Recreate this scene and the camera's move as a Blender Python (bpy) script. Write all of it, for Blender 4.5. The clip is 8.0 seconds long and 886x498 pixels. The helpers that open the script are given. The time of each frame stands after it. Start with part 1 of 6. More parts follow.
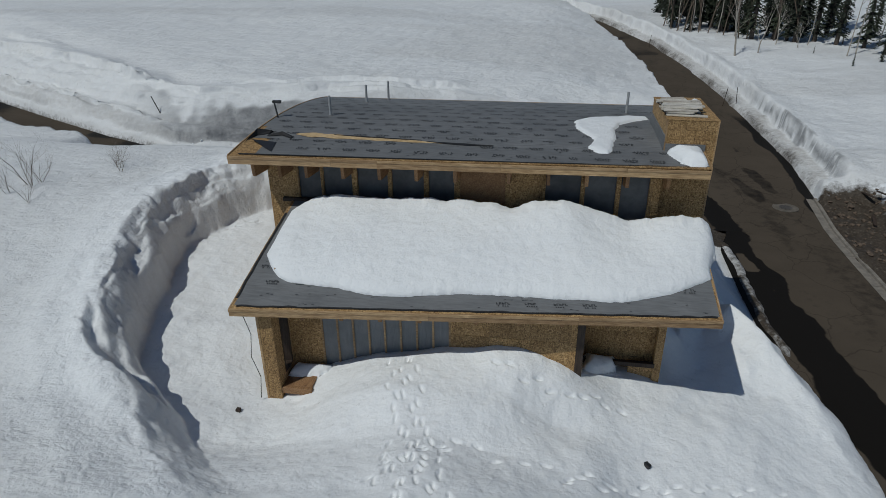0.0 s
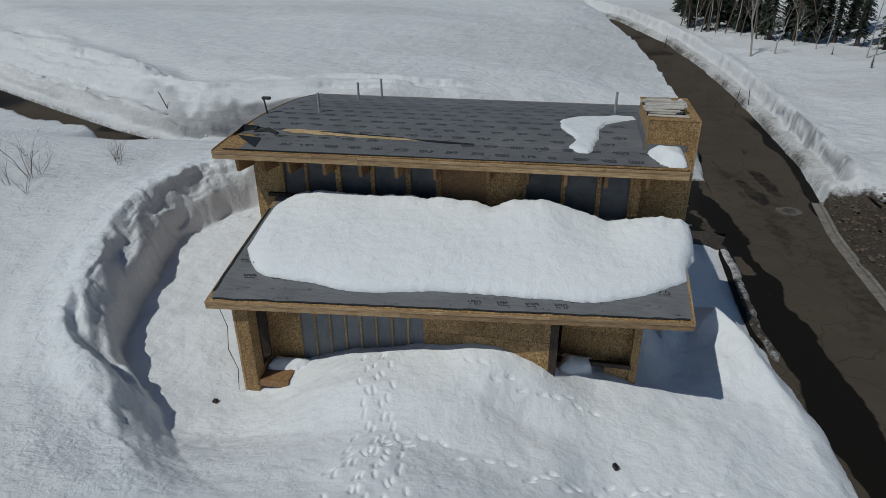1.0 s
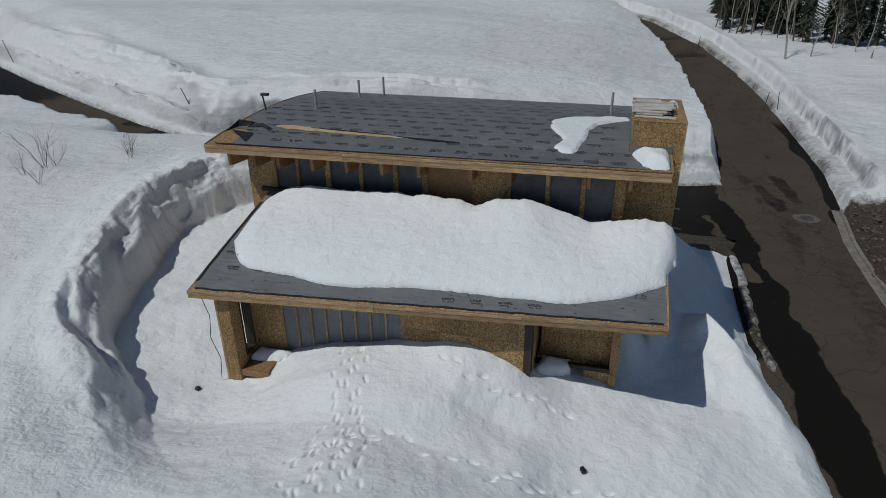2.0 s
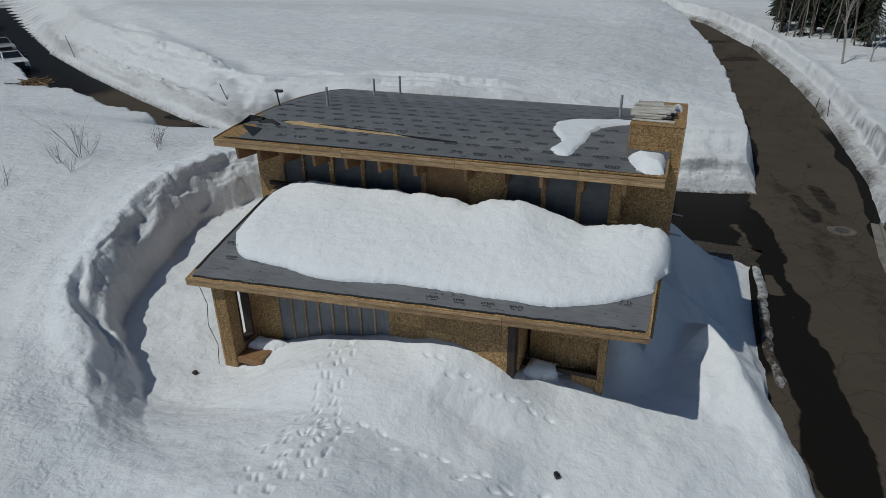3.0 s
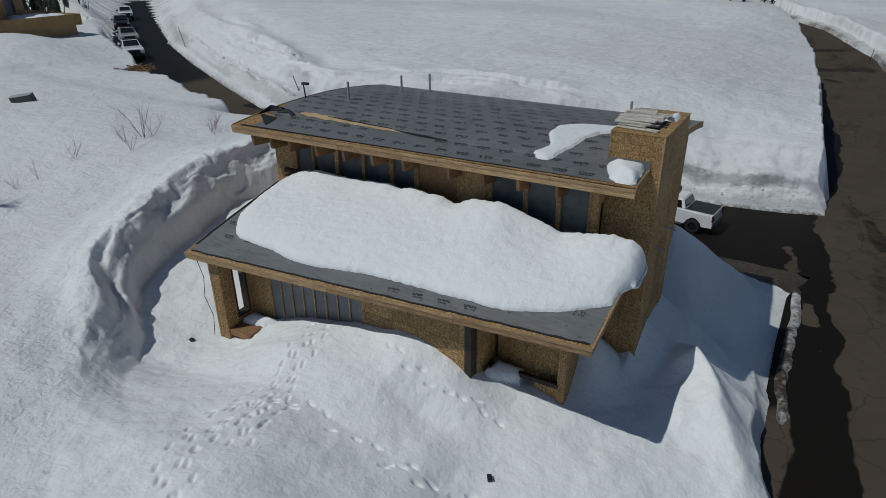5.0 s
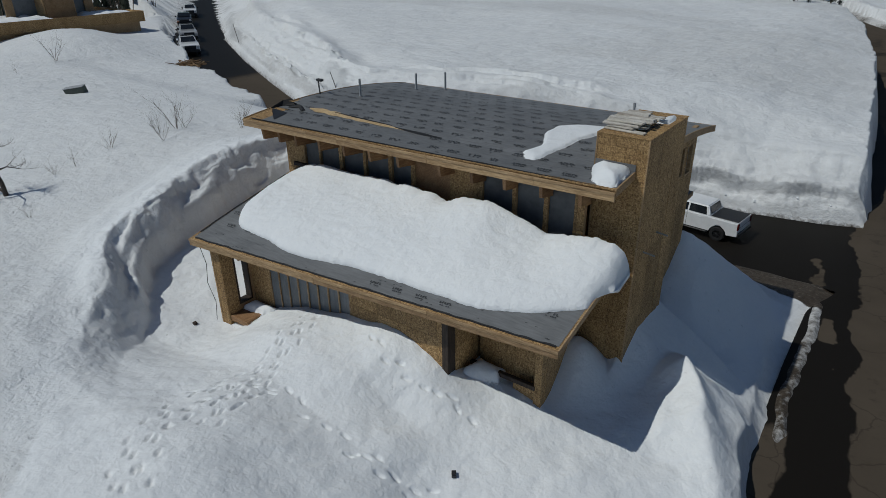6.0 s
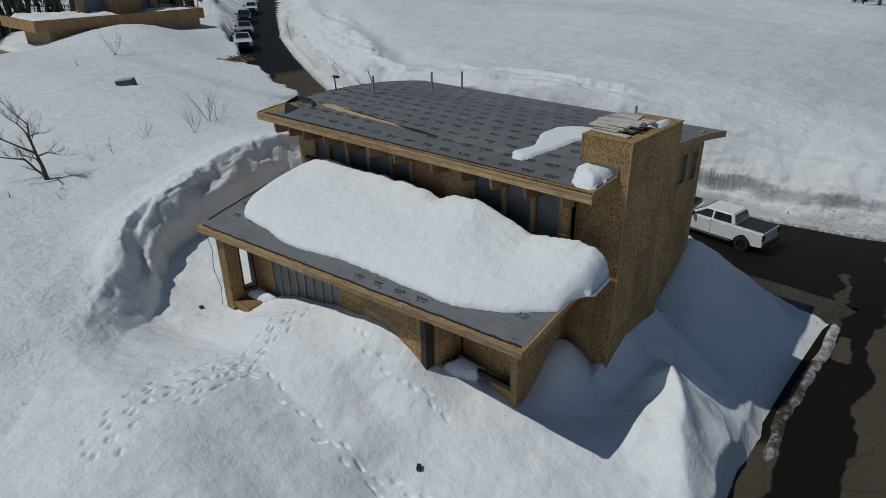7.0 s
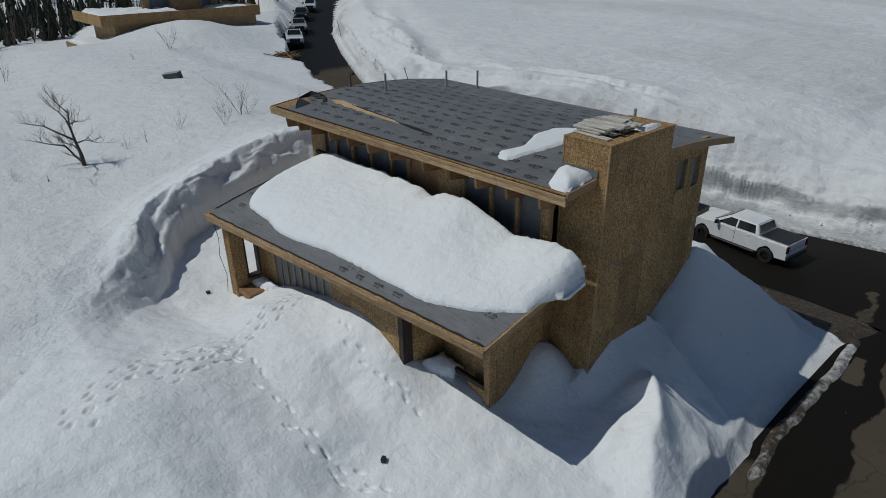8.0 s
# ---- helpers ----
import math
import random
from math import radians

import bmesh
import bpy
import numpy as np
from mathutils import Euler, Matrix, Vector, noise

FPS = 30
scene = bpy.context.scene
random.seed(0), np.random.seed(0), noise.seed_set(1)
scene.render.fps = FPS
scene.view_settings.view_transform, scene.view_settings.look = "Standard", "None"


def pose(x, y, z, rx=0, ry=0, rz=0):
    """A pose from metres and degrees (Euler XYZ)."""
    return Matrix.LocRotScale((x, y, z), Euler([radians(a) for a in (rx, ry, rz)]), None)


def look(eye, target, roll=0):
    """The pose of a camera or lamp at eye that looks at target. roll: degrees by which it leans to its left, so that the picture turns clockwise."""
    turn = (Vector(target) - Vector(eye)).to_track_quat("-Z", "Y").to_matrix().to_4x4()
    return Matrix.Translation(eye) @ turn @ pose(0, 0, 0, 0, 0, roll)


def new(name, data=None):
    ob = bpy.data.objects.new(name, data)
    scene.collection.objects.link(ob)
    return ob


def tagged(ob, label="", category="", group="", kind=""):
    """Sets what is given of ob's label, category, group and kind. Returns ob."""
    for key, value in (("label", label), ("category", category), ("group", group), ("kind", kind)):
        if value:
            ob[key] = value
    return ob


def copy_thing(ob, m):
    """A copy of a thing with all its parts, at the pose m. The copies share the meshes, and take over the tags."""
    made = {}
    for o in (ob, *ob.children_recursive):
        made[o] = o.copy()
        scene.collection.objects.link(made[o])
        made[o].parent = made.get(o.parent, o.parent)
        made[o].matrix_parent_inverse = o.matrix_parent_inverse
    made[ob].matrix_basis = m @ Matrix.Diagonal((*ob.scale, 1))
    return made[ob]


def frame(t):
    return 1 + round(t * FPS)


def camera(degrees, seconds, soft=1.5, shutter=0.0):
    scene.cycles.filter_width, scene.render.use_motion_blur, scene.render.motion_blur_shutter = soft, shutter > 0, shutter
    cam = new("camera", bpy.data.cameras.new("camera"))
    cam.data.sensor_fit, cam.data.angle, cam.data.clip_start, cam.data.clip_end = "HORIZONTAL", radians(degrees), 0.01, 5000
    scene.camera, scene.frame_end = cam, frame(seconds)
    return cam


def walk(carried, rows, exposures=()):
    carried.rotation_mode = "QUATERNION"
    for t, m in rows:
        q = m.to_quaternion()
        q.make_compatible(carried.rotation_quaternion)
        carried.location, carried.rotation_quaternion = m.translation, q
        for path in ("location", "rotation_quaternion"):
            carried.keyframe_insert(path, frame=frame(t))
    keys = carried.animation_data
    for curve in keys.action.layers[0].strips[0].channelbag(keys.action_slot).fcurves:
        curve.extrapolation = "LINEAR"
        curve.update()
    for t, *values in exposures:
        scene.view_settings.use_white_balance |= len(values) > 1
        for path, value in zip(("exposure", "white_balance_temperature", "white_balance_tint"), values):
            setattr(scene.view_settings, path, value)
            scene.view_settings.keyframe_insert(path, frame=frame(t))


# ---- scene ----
cam = camera(70.0, 8.0, 0.75)
PATH = [
    (0, (1.803, 1.42, 14.955), (1.459, 3.464, 13.956), -0.6),
    (0.5, (2.428, 1.481, 14.956), (2.053, 3.518, 13.955), -0.5),
    (1, (3.187, 1.582, 14.934), (2.769, 3.61, 13.932), -0.5),
    (1.5, (4.053, 1.719, 14.898), (3.58, 3.735, 13.897), -0.5),
    (3, (6.878, 2.348, 14.858), (6.149, 4.288, 13.861), -0.7),
    (3.5, (7.825, 2.655, 14.859), (7.01, 4.562, 13.862), -0.6),
    (4, (8.822, 3.021, 14.855), (7.919, 4.887, 13.859), -0.7),
    (4.5, (9.807, 3.409, 14.863), (8.819, 5.231, 13.868), -0.6),
    (6, (12.822, 5.0, 14.835), (11.574, 6.656, 13.839), -0.8),
    (6.5, (13.772, 5.611, 14.818), (12.443, 7.202, 13.824), -0.8),
    (7, (14.726, 6.277, 14.812), (13.318, 7.8, 13.818), -0.8),
    (7.5, (15.64, 6.978, 14.826), (14.159, 8.431, 13.833), -0.7),
    (8, (16.501, 7.849, 14.792), (14.947, 9.221, 13.798), -0.8),
]
walk(cam, [(t, look(eye, target, roll)) for t, eye, target, roll in PATH], [(0.0, -0.67, 6300, 4.5), (8.0, -0.67, 6300, 4.5)])

# ---- light ----
SUN_EL, SUN_AZ = 55.3, -138.9
world = bpy.data.worlds.new("world")
scene.world = world
world.use_nodes = True
wn = world.node_tree.nodes
sky = wn.new("ShaderNodeTexSky")
sky.sky_type, sky.sun_disc = "NISHITA", False
sky.sun_elevation, sky.sun_rotation = radians(SUN_EL), radians(SUN_AZ)
sky.altitude, sky.dust_density = 2400, 0.6
world.node_tree.links.new(sky.outputs[0], wn["Background"].inputs[0])
wn["Background"].inputs[1].default_value = 0.071
sun = new("sun", bpy.data.lights.new("sun", "SUN"))
sun.data.energy, sun.data.angle, sun.data.color = 3.16, radians(0.5), (1.0, 0.965, 0.91)
sun_dir = Vector((math.sin(radians(SUN_AZ)) * math.cos(radians(SUN_EL)), math.cos(radians(SUN_AZ)) * math.cos(radians(SUN_EL)), math.sin(radians(SUN_EL))))
sun.matrix_world = look(sun_dir * 60, (0, 0, 0))

# ---- materials ----
def material(name, rough=0.8, metal=0.0):
    m = bpy.data.materials.new(name)
    m.use_nodes = True
    nt = m.node_tree
    b = nt.nodes["Principled BSDF"]
    b.inputs["Roughness"].default_value, b.inputs["Metallic"].default_value = rough, metal
    return m, nt, b


def node(nt, kind, **values):
    n = nt.nodes.new(kind)
    for key, v in values.items():
        n.inputs[key.replace("_", " ")].default_value = v
    return n


def coords(nt, scale=(1, 1, 1), shuffle=0.0):
    """Object coordinates, stretched, and shifted by chance from object to object."""
    tc = nt.nodes.new("ShaderNodeTexCoord")
    mp = nt.nodes.new("ShaderNodeMapping")
    mp.inputs["Scale"].default_value = scale
    nt.links.new(tc.outputs["Object"], mp.inputs["Vector"])
    if shuffle:
        oi = nt.nodes.new("ShaderNodeObjectInfo")
        sc = nt.nodes.new("ShaderNodeVectorMath")
        sc.operation = "SCALE"
        sc.inputs[0].default_value = (1.0, 0.7, 1.3)
        mul = nt.nodes.new("ShaderNodeMath")
        mul.operation = "MULTIPLY"
        mul.inputs[1].default_value = shuffle
        nt.links.new(oi.outputs["Random"], mul.inputs[0])
        nt.links.new(mul.outputs[0], sc.inputs["Scale"])
        nt.links.new(sc.outputs[0], mp.inputs["Location"])
    return mp.outputs[0]


def noise_of(nt, vec, scale, detail=4.0, rough=0.6):
    n = node(nt, "ShaderNodeTexNoise", Scale=scale, Detail=detail, Roughness=rough)
    nt.links.new(vec, n.inputs["Vector"])
    return n.outputs["Fac"]


def ramp(nt, fac, stops):
    r = nt.nodes.new("ShaderNodeValToRGB")
    el = r.color_ramp.elements
    while len(el) < len(stops):
        el.new(0.5)
    for e, (p, c) in zip(el, stops):
        e.position, e.color = p, (*c, 1) if len(c) == 3 else c
    nt.links.new(fac, r.inputs[0])
    return r.outputs[0]


def mix(nt, fac, a, b, blend="MIX"):
    m = nt.nodes.new("ShaderNodeMix")
    m.data_type, m.blend_type = "RGBA", blend
    for sock, v in ((m.inputs[0], fac), (m.inputs[6], a), (m.inputs[7], b)):
        if isinstance(v, (int, float)):
            sock.default_value = v
        elif isinstance(v, tuple):
            sock.default_value = (*v, 1)
        else:
            nt.links.new(v, sock)
    return m.outputs[2]


def bump(nt, b, height, strength, distance, under=None):
    n = nt.nodes.new("ShaderNodeBump")
    n.inputs["Strength"].default_value, n.inputs["Distance"].default_value = strength, distance
    nt.links.new(height, n.inputs["Height"])
    if under:
        nt.links.new(under, n.inputs["Normal"])
    nt.links.new(n.outputs[0], b.inputs["Normal"])
    return n.outputs[0]


def attribute(nt, name):
    a = nt.nodes.new("ShaderNodeAttribute")
    a.attribute_name = name
    return a.outputs["Fac"]


def snow_material(name, dirty):
    m, nt, b = material(name, 0.55)
    v = coords(nt)
    big = ramp(nt, noise_of(nt, v, 0.35, 5), [(0.3, (0.74, 0.77, 0.81)), (0.7, (0.83, 0.85, 0.87))])
    col = mix(nt, noise_of(nt, v, 9, 3), big, (0.86, 0.875, 0.89))
    if dirty:
        d = attribute(nt, "dirt")
        speck = noise_of(nt, v, 3.2, 8, 0.7)
        mul = nt.nodes.new("ShaderNodeMath")
        mul.operation = "MULTIPLY_ADD"
        nt.links.new(d, mul.inputs[0])
        mul.inputs[1].default_value = 1.25
        nt.links.new(speck, mul.inputs[2])
        fac = ramp(nt, mul.outputs[0], [(0.62, (0, 0, 0)), (1.5, (1, 1, 1))])
        soil = ramp(nt, noise_of(nt, v, 7, 6), [(0.3, (0.034, 0.026, 0.019)), (0.6, (0.07, 0.056, 0.042)), (0.82, (0.27, 0.24, 0.2))])
        gr = attribute(nt, "grime_shade")
        gm = nt.nodes.new("ShaderNodeMath")
        gm.operation = "MULTIPLY"
        nt.links.new(gr, gm.inputs[0])
        nt.links.new(ramp(nt, noise_of(nt, v, 2.4, 8, 0.72), [(0.3, (0.45, 0.45, 0.45)), (0.65, (1, 1, 1))]), gm.inputs[1])
        col = mix(nt, gm.outputs[0], col, (0.4, 0.385, 0.365))
        # blue-grey painted for shaded bank faces and hollow, also the icy layers
        ice_shade_mul = nt.nodes.new("ShaderNodeMath")
        ice_shade_mul.operation = "MULTIPLY"
        nt.links.new(attribute(nt, "ice_shade"), ice_shade_mul.inputs[0])
        nt.links.new(ramp(nt, noise_of(nt, v, 1.3, 6, 0.7), [(0.3, (0.7, 0.7, 0.7)), (0.6, (1, 1, 1))]), ice_shade_mul.inputs[1])
        col = mix(nt, ice_shade_mul.outputs[0], col, (0.2, 0.205, 0.215))
        col = mix(nt, fac, col, soil)
    nt.links.new(col, b.inputs["Base Color"])
    b.inputs["Specular IOR Level"].default_value = 0.25
    turned = nt.nodes.new("ShaderNodeMapping")
    turned.inputs["Rotation"].default_value = (0, 0, radians(-28))
    turned.inputs["Scale"].default_value = (0.55, 1.5, 1)
    nt.links.new(v, turned.inputs[0])
    drift = bump(nt, b, noise_of(nt, turned.outputs[0], 1.1, 7, 0.62), 0.15, 0.24)
    if dirty:
        nt.links.new(attribute(nt, "wind"), b.inputs["Normal"].links[0].from_node.inputs["Strength"])
    one = bump(nt, b, noise_of(nt, v, 2.6, 6, 0.6), 0.42, 0.12, drift)
    two = bump(nt, b, noise_of(nt, v, 5.5, 5, 0.65), 0.42, 0.07, one)
    if dirty:
        cell = node(nt, "ShaderNodeTexVoronoi", Scale=4.4)
        cell.feature = "SMOOTH_F1"
        wobble = node(nt, "ShaderNodeTexNoise", Scale=2.2, Detail=3.0)
        shift = nt.nodes.new("ShaderNodeVectorMath")
        nt.links.new(v, wobble.inputs["Vector"])
        nt.links.new(v, shift.inputs[0])
        nt.links.new(wobble.outputs["Color"], shift.inputs[1])
        nt.links.new(shift.outputs[0], cell.inputs["Vector"])
        two = bump(nt, b, cell.outputs["Distance"], 0.22, 0.055, two)
        nt.links.new(attribute(nt, "cups"), b.inputs["Normal"].links[0].from_node.inputs["Strength"])
    bump(nt, b, noise_of(nt, v, 15, 7, 0.75), 0.7 if dirty else 0.4, 0.045, two)
    if dirty:
        nt.links.new(attribute(nt, "cups"), b.inputs["Normal"].links[0].from_node.inputs["Strength"])
    return m


SNOW = snow_material("snow", True)
ROOF_SNOW = snow_material("roof_snow", False)


def osb_material():
    m, nt, b = material("osb", 0.75)
    v1 = coords(nt, (42, 42, 15), 9.0)
    v2 = coords(nt, (16, 16, 44), 5.0)
    vo1, vo2 = node(nt, "ShaderNodeTexVoronoi", Scale=1.0), node(nt, "ShaderNodeTexVoronoi", Scale=1.0)
    nt.links.new(v1, vo1.inputs["Vector"])
    nt.links.new(v2, vo2.inputs["Vector"])
    tones = [(0.05, (0.15, 0.086, 0.034)), (0.35, (0.31, 0.19, 0.08)), (0.65, (0.42, 0.27, 0.118)), (0.95, (0.6, 0.41, 0.205))]
    sep1, sep2 = nt.nodes.new("ShaderNodeSeparateColor"), nt.nodes.new("ShaderNodeSeparateColor")
    nt.links.new(vo1.outputs["Color"], sep1.inputs[0])
    nt.links.new(vo2.outputs["Color"], sep2.inputs[0])
    c1, c2 = ramp(nt, sep1.outputs[0], tones), ramp(nt, sep2.outputs[1], tones)
    col = mix(nt, sep1.outputs[2], c1, c2)
    stain = ramp(nt, noise_of(nt, coords(nt, (1, 1, 0.6), 7.0), 0.9, 4), [(0.3, (0.74, 0.7, 0.64)), (0.6, (1, 1, 1))])
    col = mix(nt, 1.0, col, stain, "MULTIPLY")
    oi = nt.nodes.new("ShaderNodeObjectInfo")
    col = mix(nt, 1.0, col, ramp(nt, oi.outputs["Random"], [(0, (0.8, 0.78, 0.74)), (1, (1.12, 1.1, 1.05))]), "MULTIPLY")
    nt.links.new(col, b.inputs["Base Color"])
    bump(nt, b, sep1.outputs[0], 0.5, 0.004)
    return m


def wood_material(name, tones, grain=(3, 3, 60)):
    m, nt, b = material(name, 0.7)
    v = coords(nt, grain, 4.0)
    g = noise_of(nt, v, 1.0, 6, 0.65)
    col = ramp(nt, g, [(0.3, tones[0]), (0.5, tones[1]), (0.72, tones[2])])
    blot = ramp(nt, noise_of(nt, coords(nt, (1, 1, 1), 3.0), 1.3, 4), [(0.3, (0.7, 0.66, 0.6)), (0.65, (1, 1, 1))])
    col = mix(nt, 1.0, col, blot, "MULTIPLY")
    oi = nt.nodes.new("ShaderNodeObjectInfo")
    col = mix(nt, 1.0, col, ramp(nt, oi.outputs["Random"], [(0, (0.72, 0.66, 0.6)), (0.5, (1, 0.97, 0.93)), (1, (1.15, 1.12, 1.05))]), "MULTIPLY")
    nt.links.new(col, b.inputs["Base Color"])
    bump(nt, b, g, 0.35, 0.004)
    return m


OSB = osb_material()
LUMBER = wood_material("lumber", ((0.25, 0.162, 0.085), (0.41, 0.285, 0.16), (0.58, 0.425, 0.26)), (2.2, 30, 30))
RAFTER = wood_material("rafter", ((0.17, 0.088, 0.042), (0.31, 0.18, 0.088), (0.44, 0.285, 0.15)), (30, 2.5, 30))
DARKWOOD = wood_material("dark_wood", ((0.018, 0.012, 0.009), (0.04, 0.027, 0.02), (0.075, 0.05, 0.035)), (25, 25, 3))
GREYWOOD = wood_material("grey_wood", ((0.34, 0.335, 0.32), (0.6, 0.59, 0.57), (0.78, 0.775, 0.76)), (3, 40, 40))
STRAND = wood_material("bare_strand", ((0.3, 0.2, 0.1), (0.52, 0.39, 0.23), (0.66, 0.53, 0.34)), (9, 25, 9))
DEBRIS = wood_material("debris", ((0.1, 0.06, 0.03), (0.25, 0.16, 0.08), (0.42, 0.3, 0.18)), (10, 10, 10))


def membrane_material():
    m, nt, b = material("membrane", 0.62)
    v = coords(nt)
    base = ramp(nt, noise_of(nt, v, 0.7, 5), [(0.3, (0.142, 0.147, 0.154)), (0.7, (0.192, 0.197, 0.203))])
    streak = ramp(nt, noise_of(nt, coords(nt, (1.2, 9, 9)), 1.6, 4), [(0.4, (1, 1, 1)), (0.75, (0.7, 0.7, 0.7))])
    col = mix(nt, 1.0, base, streak, "MULTIPLY")
    dust = ramp(nt, noise_of(nt, v, 22, 5, 0.7), [(0.62, (0, 0, 0)), (0.8, (0.3, 0.3, 0.3))])
    col = mix(nt, dust, col, (0.24, 0.235, 0.225))
    oi = nt.nodes.new("ShaderNodeObjectInfo")
    col = mix(nt, 1.0, col, ramp(nt, oi.outputs["Random"], [(0, (0.88, 0.88, 0.88)), (1, (1.08, 1.08, 1.08))]), "MULTIPLY")
    nt.links.new(col, b.inputs["Base Color"])
    bump(nt, b, noise_of(nt, coords(nt, (1, 4, 4)), 2.5, 5), 0.4, 0.02)
    return m


MEMBRANE = membrane_material()


def plain(name, color, rough=0.7, metal=0.0, vary=0.18, scale=6.0, rough2=None):
    """A surface of one colour with soft blotches and a fine relief."""
    m, nt, b = material(name, rough, metal)
    v = coords(nt)
    n = noise_of(nt, v, scale, 5)
    lo, hi = tuple(c * (1 - vary) for c in color), tuple(min(1, c * (1 + vary)) for c in color)
    nt.links.new(ramp(nt, n, [(0.3, lo), (0.7, hi)]), b.inputs["Base Color"])
    bump(nt, b, noise_of(nt, v, scale * 6, 4), 0.15, 0.004)
    return m


PRINT = plain("membrane_print", (0.035, 0.037, 0.04), 0.7, vary=0.45, scale=18)
EDGE_BLACK = plain("edge_black", (0.014, 0.014, 0.016), 0.75, vary=0.4)
PIPE = plain("grey_pipe", (0.33, 0.34, 0.35), 0.5)
METAL = plain("dark_metal", (0.03, 0.031, 0.034), 0.5, 0.3)
CONCRETE = plain("concrete", (0.2, 0.18, 0.155), 0.85, vary=0.3, scale=2.5)
COLLAR = plain("damp_concrete", (0.115, 0.1, 0.082), 0.9, vary=0.35, scale=3.0)
IRON = plain("cast_iron", (0.1, 0.09, 0.08), 0.6, 0.4, vary=0.4)
GREENBOX = plain("green_steel", (0.05, 0.065, 0.055), 0.5)
TYRE = plain("tyre", (0.012, 0.012, 0.013), 0.85)
ALLOY = plain("alloy", (0.06, 0.06, 0.065), 0.35, 0.7)
CHROME = plain("chrome", (0.5, 0.5, 0.52), 0.25, 1.0, vary=0.05)
BLACKTRIM = plain("black_trim", (0.015, 0.015, 0.016), 0.5)
TAILRED = plain("tail_lamp", (0.09, 0.006, 0.006), 0.25)
LENS = plain("lamp_lens", (0.6, 0.6, 0.6), 0.15)
ORANGE = plain("orange_lens", (0.7, 0.22, 0.02), 0.3)
BARK = plain("bark", (0.075, 0.06, 0.05), 0.9, vary=0.5, scale=14)
ASPEN = plain("aspen_bark", (0.34, 0.31, 0.27), 0.85, vary=0.4, scale=9)
TWIG = plain("twig", (0.12, 0.092, 0.07), 0.9, vary=0.4)


def paint(name, color):
    m, nt, b = material(name, 0.3)
    nt.links.new(ramp(nt, noise_of(nt, coords(nt), 2.0, 4), [(0.3, tuple(c * 0.88 for c in color)), (0.7, color)]), b.inputs["Base Color"])
    b.inputs["Coat Weight"].default_value, b.inputs["Coat Roughness"].default_value = 0.8, 0.08
    return m


WHITE = paint("white_paint", (0.84, 0.85, 0.86))
SILVER = paint("silver_paint", (0.4, 0.41, 0.42))
BLACK = paint("black_paint", (0.02, 0.021, 0.024))
GLASS, gnt, gb = material("car_glass", 0.05)
gb.inputs["Base Color"].default_value = (0.012, 0.014, 0.016, 1)
gb.inputs["Specular IOR Level"].default_value = 0.6


def sheeting_material():
    """Grey-blue building wrap that lies slack behind the battens."""
    m, nt, b = material("sheeting", 0.45)
    v = coords(nt, (1, 1, 1), 4.0)
    nt.links.new(ramp(nt, noise_of(nt, v, 1.5, 5), [(0.3, (0.12, 0.135, 0.15)), (0.7, (0.185, 0.2, 0.215))]), b.inputs["Base Color"])
    w = nt.nodes.new("ShaderNodeMapping")
    w.inputs["Rotation"].default_value = (0, radians(38), 0)
    w.inputs["Scale"].default_value = (9, 9, 1.5)
    nt.links.new(v, w.inputs[0])
    bump(nt, b, noise_of(nt, w.outputs[0], 1.0, 5), 0.7, 0.06)
    return m


SHEETING = sheeting_material()
# wrap under the upper eave, its colour lowered for the shade there
SHADED_WRAP = plain("shaded_wrap", (0.075, 0.081, 0.09), 0.5, vary=0.35, scale=2.0)


def asphalt_material():
    m, nt, b = material("asphalt", 0.85)
    v = coords(nt)
    dry = ramp(nt, noise_of(nt, v, 0.45, 6), [(0.3, (0.05, 0.04, 0.03)), (0.7, (0.078, 0.063, 0.048))])
    dry = mix(nt, noise_of(nt, v, 40, 3), dry, (0.086, 0.07, 0.054))
    crack = node(nt, "ShaderNodeTexVoronoi", Scale=0.3)
    crack.feature = "DISTANCE_TO_EDGE"
    warp = nt.nodes.new("ShaderNodeVectorMath")
    wob = node(nt, "ShaderNodeTexNoise", Scale=0.8, Detail=5.0)
    nt.links.new(v, wob.inputs["Vector"])
    nt.links.new(v, warp.inputs[0])
    nt.links.new(wob.outputs["Color"], warp.inputs[1])
    nt.links.new(warp.outputs[0], crack.inputs["Vector"])
    line = ramp(nt, crack.outputs["Distance"], [(0.003, (0.72, 0.72, 0.72)), (0.009, (1, 1, 1))])
    dry = mix(nt, 1.0, dry, line, "MULTIPLY")
    wet = attribute(nt, "wet")
    add = nt.nodes.new("ShaderNodeMath")
    add.operation = "MULTIPLY_ADD"
    nt.links.new(noise_of(nt, v, 2.2, 7, 0.65), add.inputs[0])
    add.inputs[1].default_value = 0.55
    nt.links.new(wet, add.inputs[2])
    fac = ramp(nt, add.outputs[0], [(0.62, (0, 0, 0)), (0.9, (1, 1, 1))])
    nt.links.new(mix(nt, fac, dry, (0.0105, 0.0088, 0.007)), b.inputs["Base Color"])
    nt.links.new(ramp(nt, fac, [(0, (0.9, 0.9, 0.9)), (1, (0.6, 0.6, 0.6))]), b.inputs["Roughness"])
    b.inputs["Specular IOR Level"].default_value = 0.1
    bump(nt, b, noise_of(nt, v, 55, 3), 0.3, 0.006)
    return m


ASPHALT = asphalt_material()


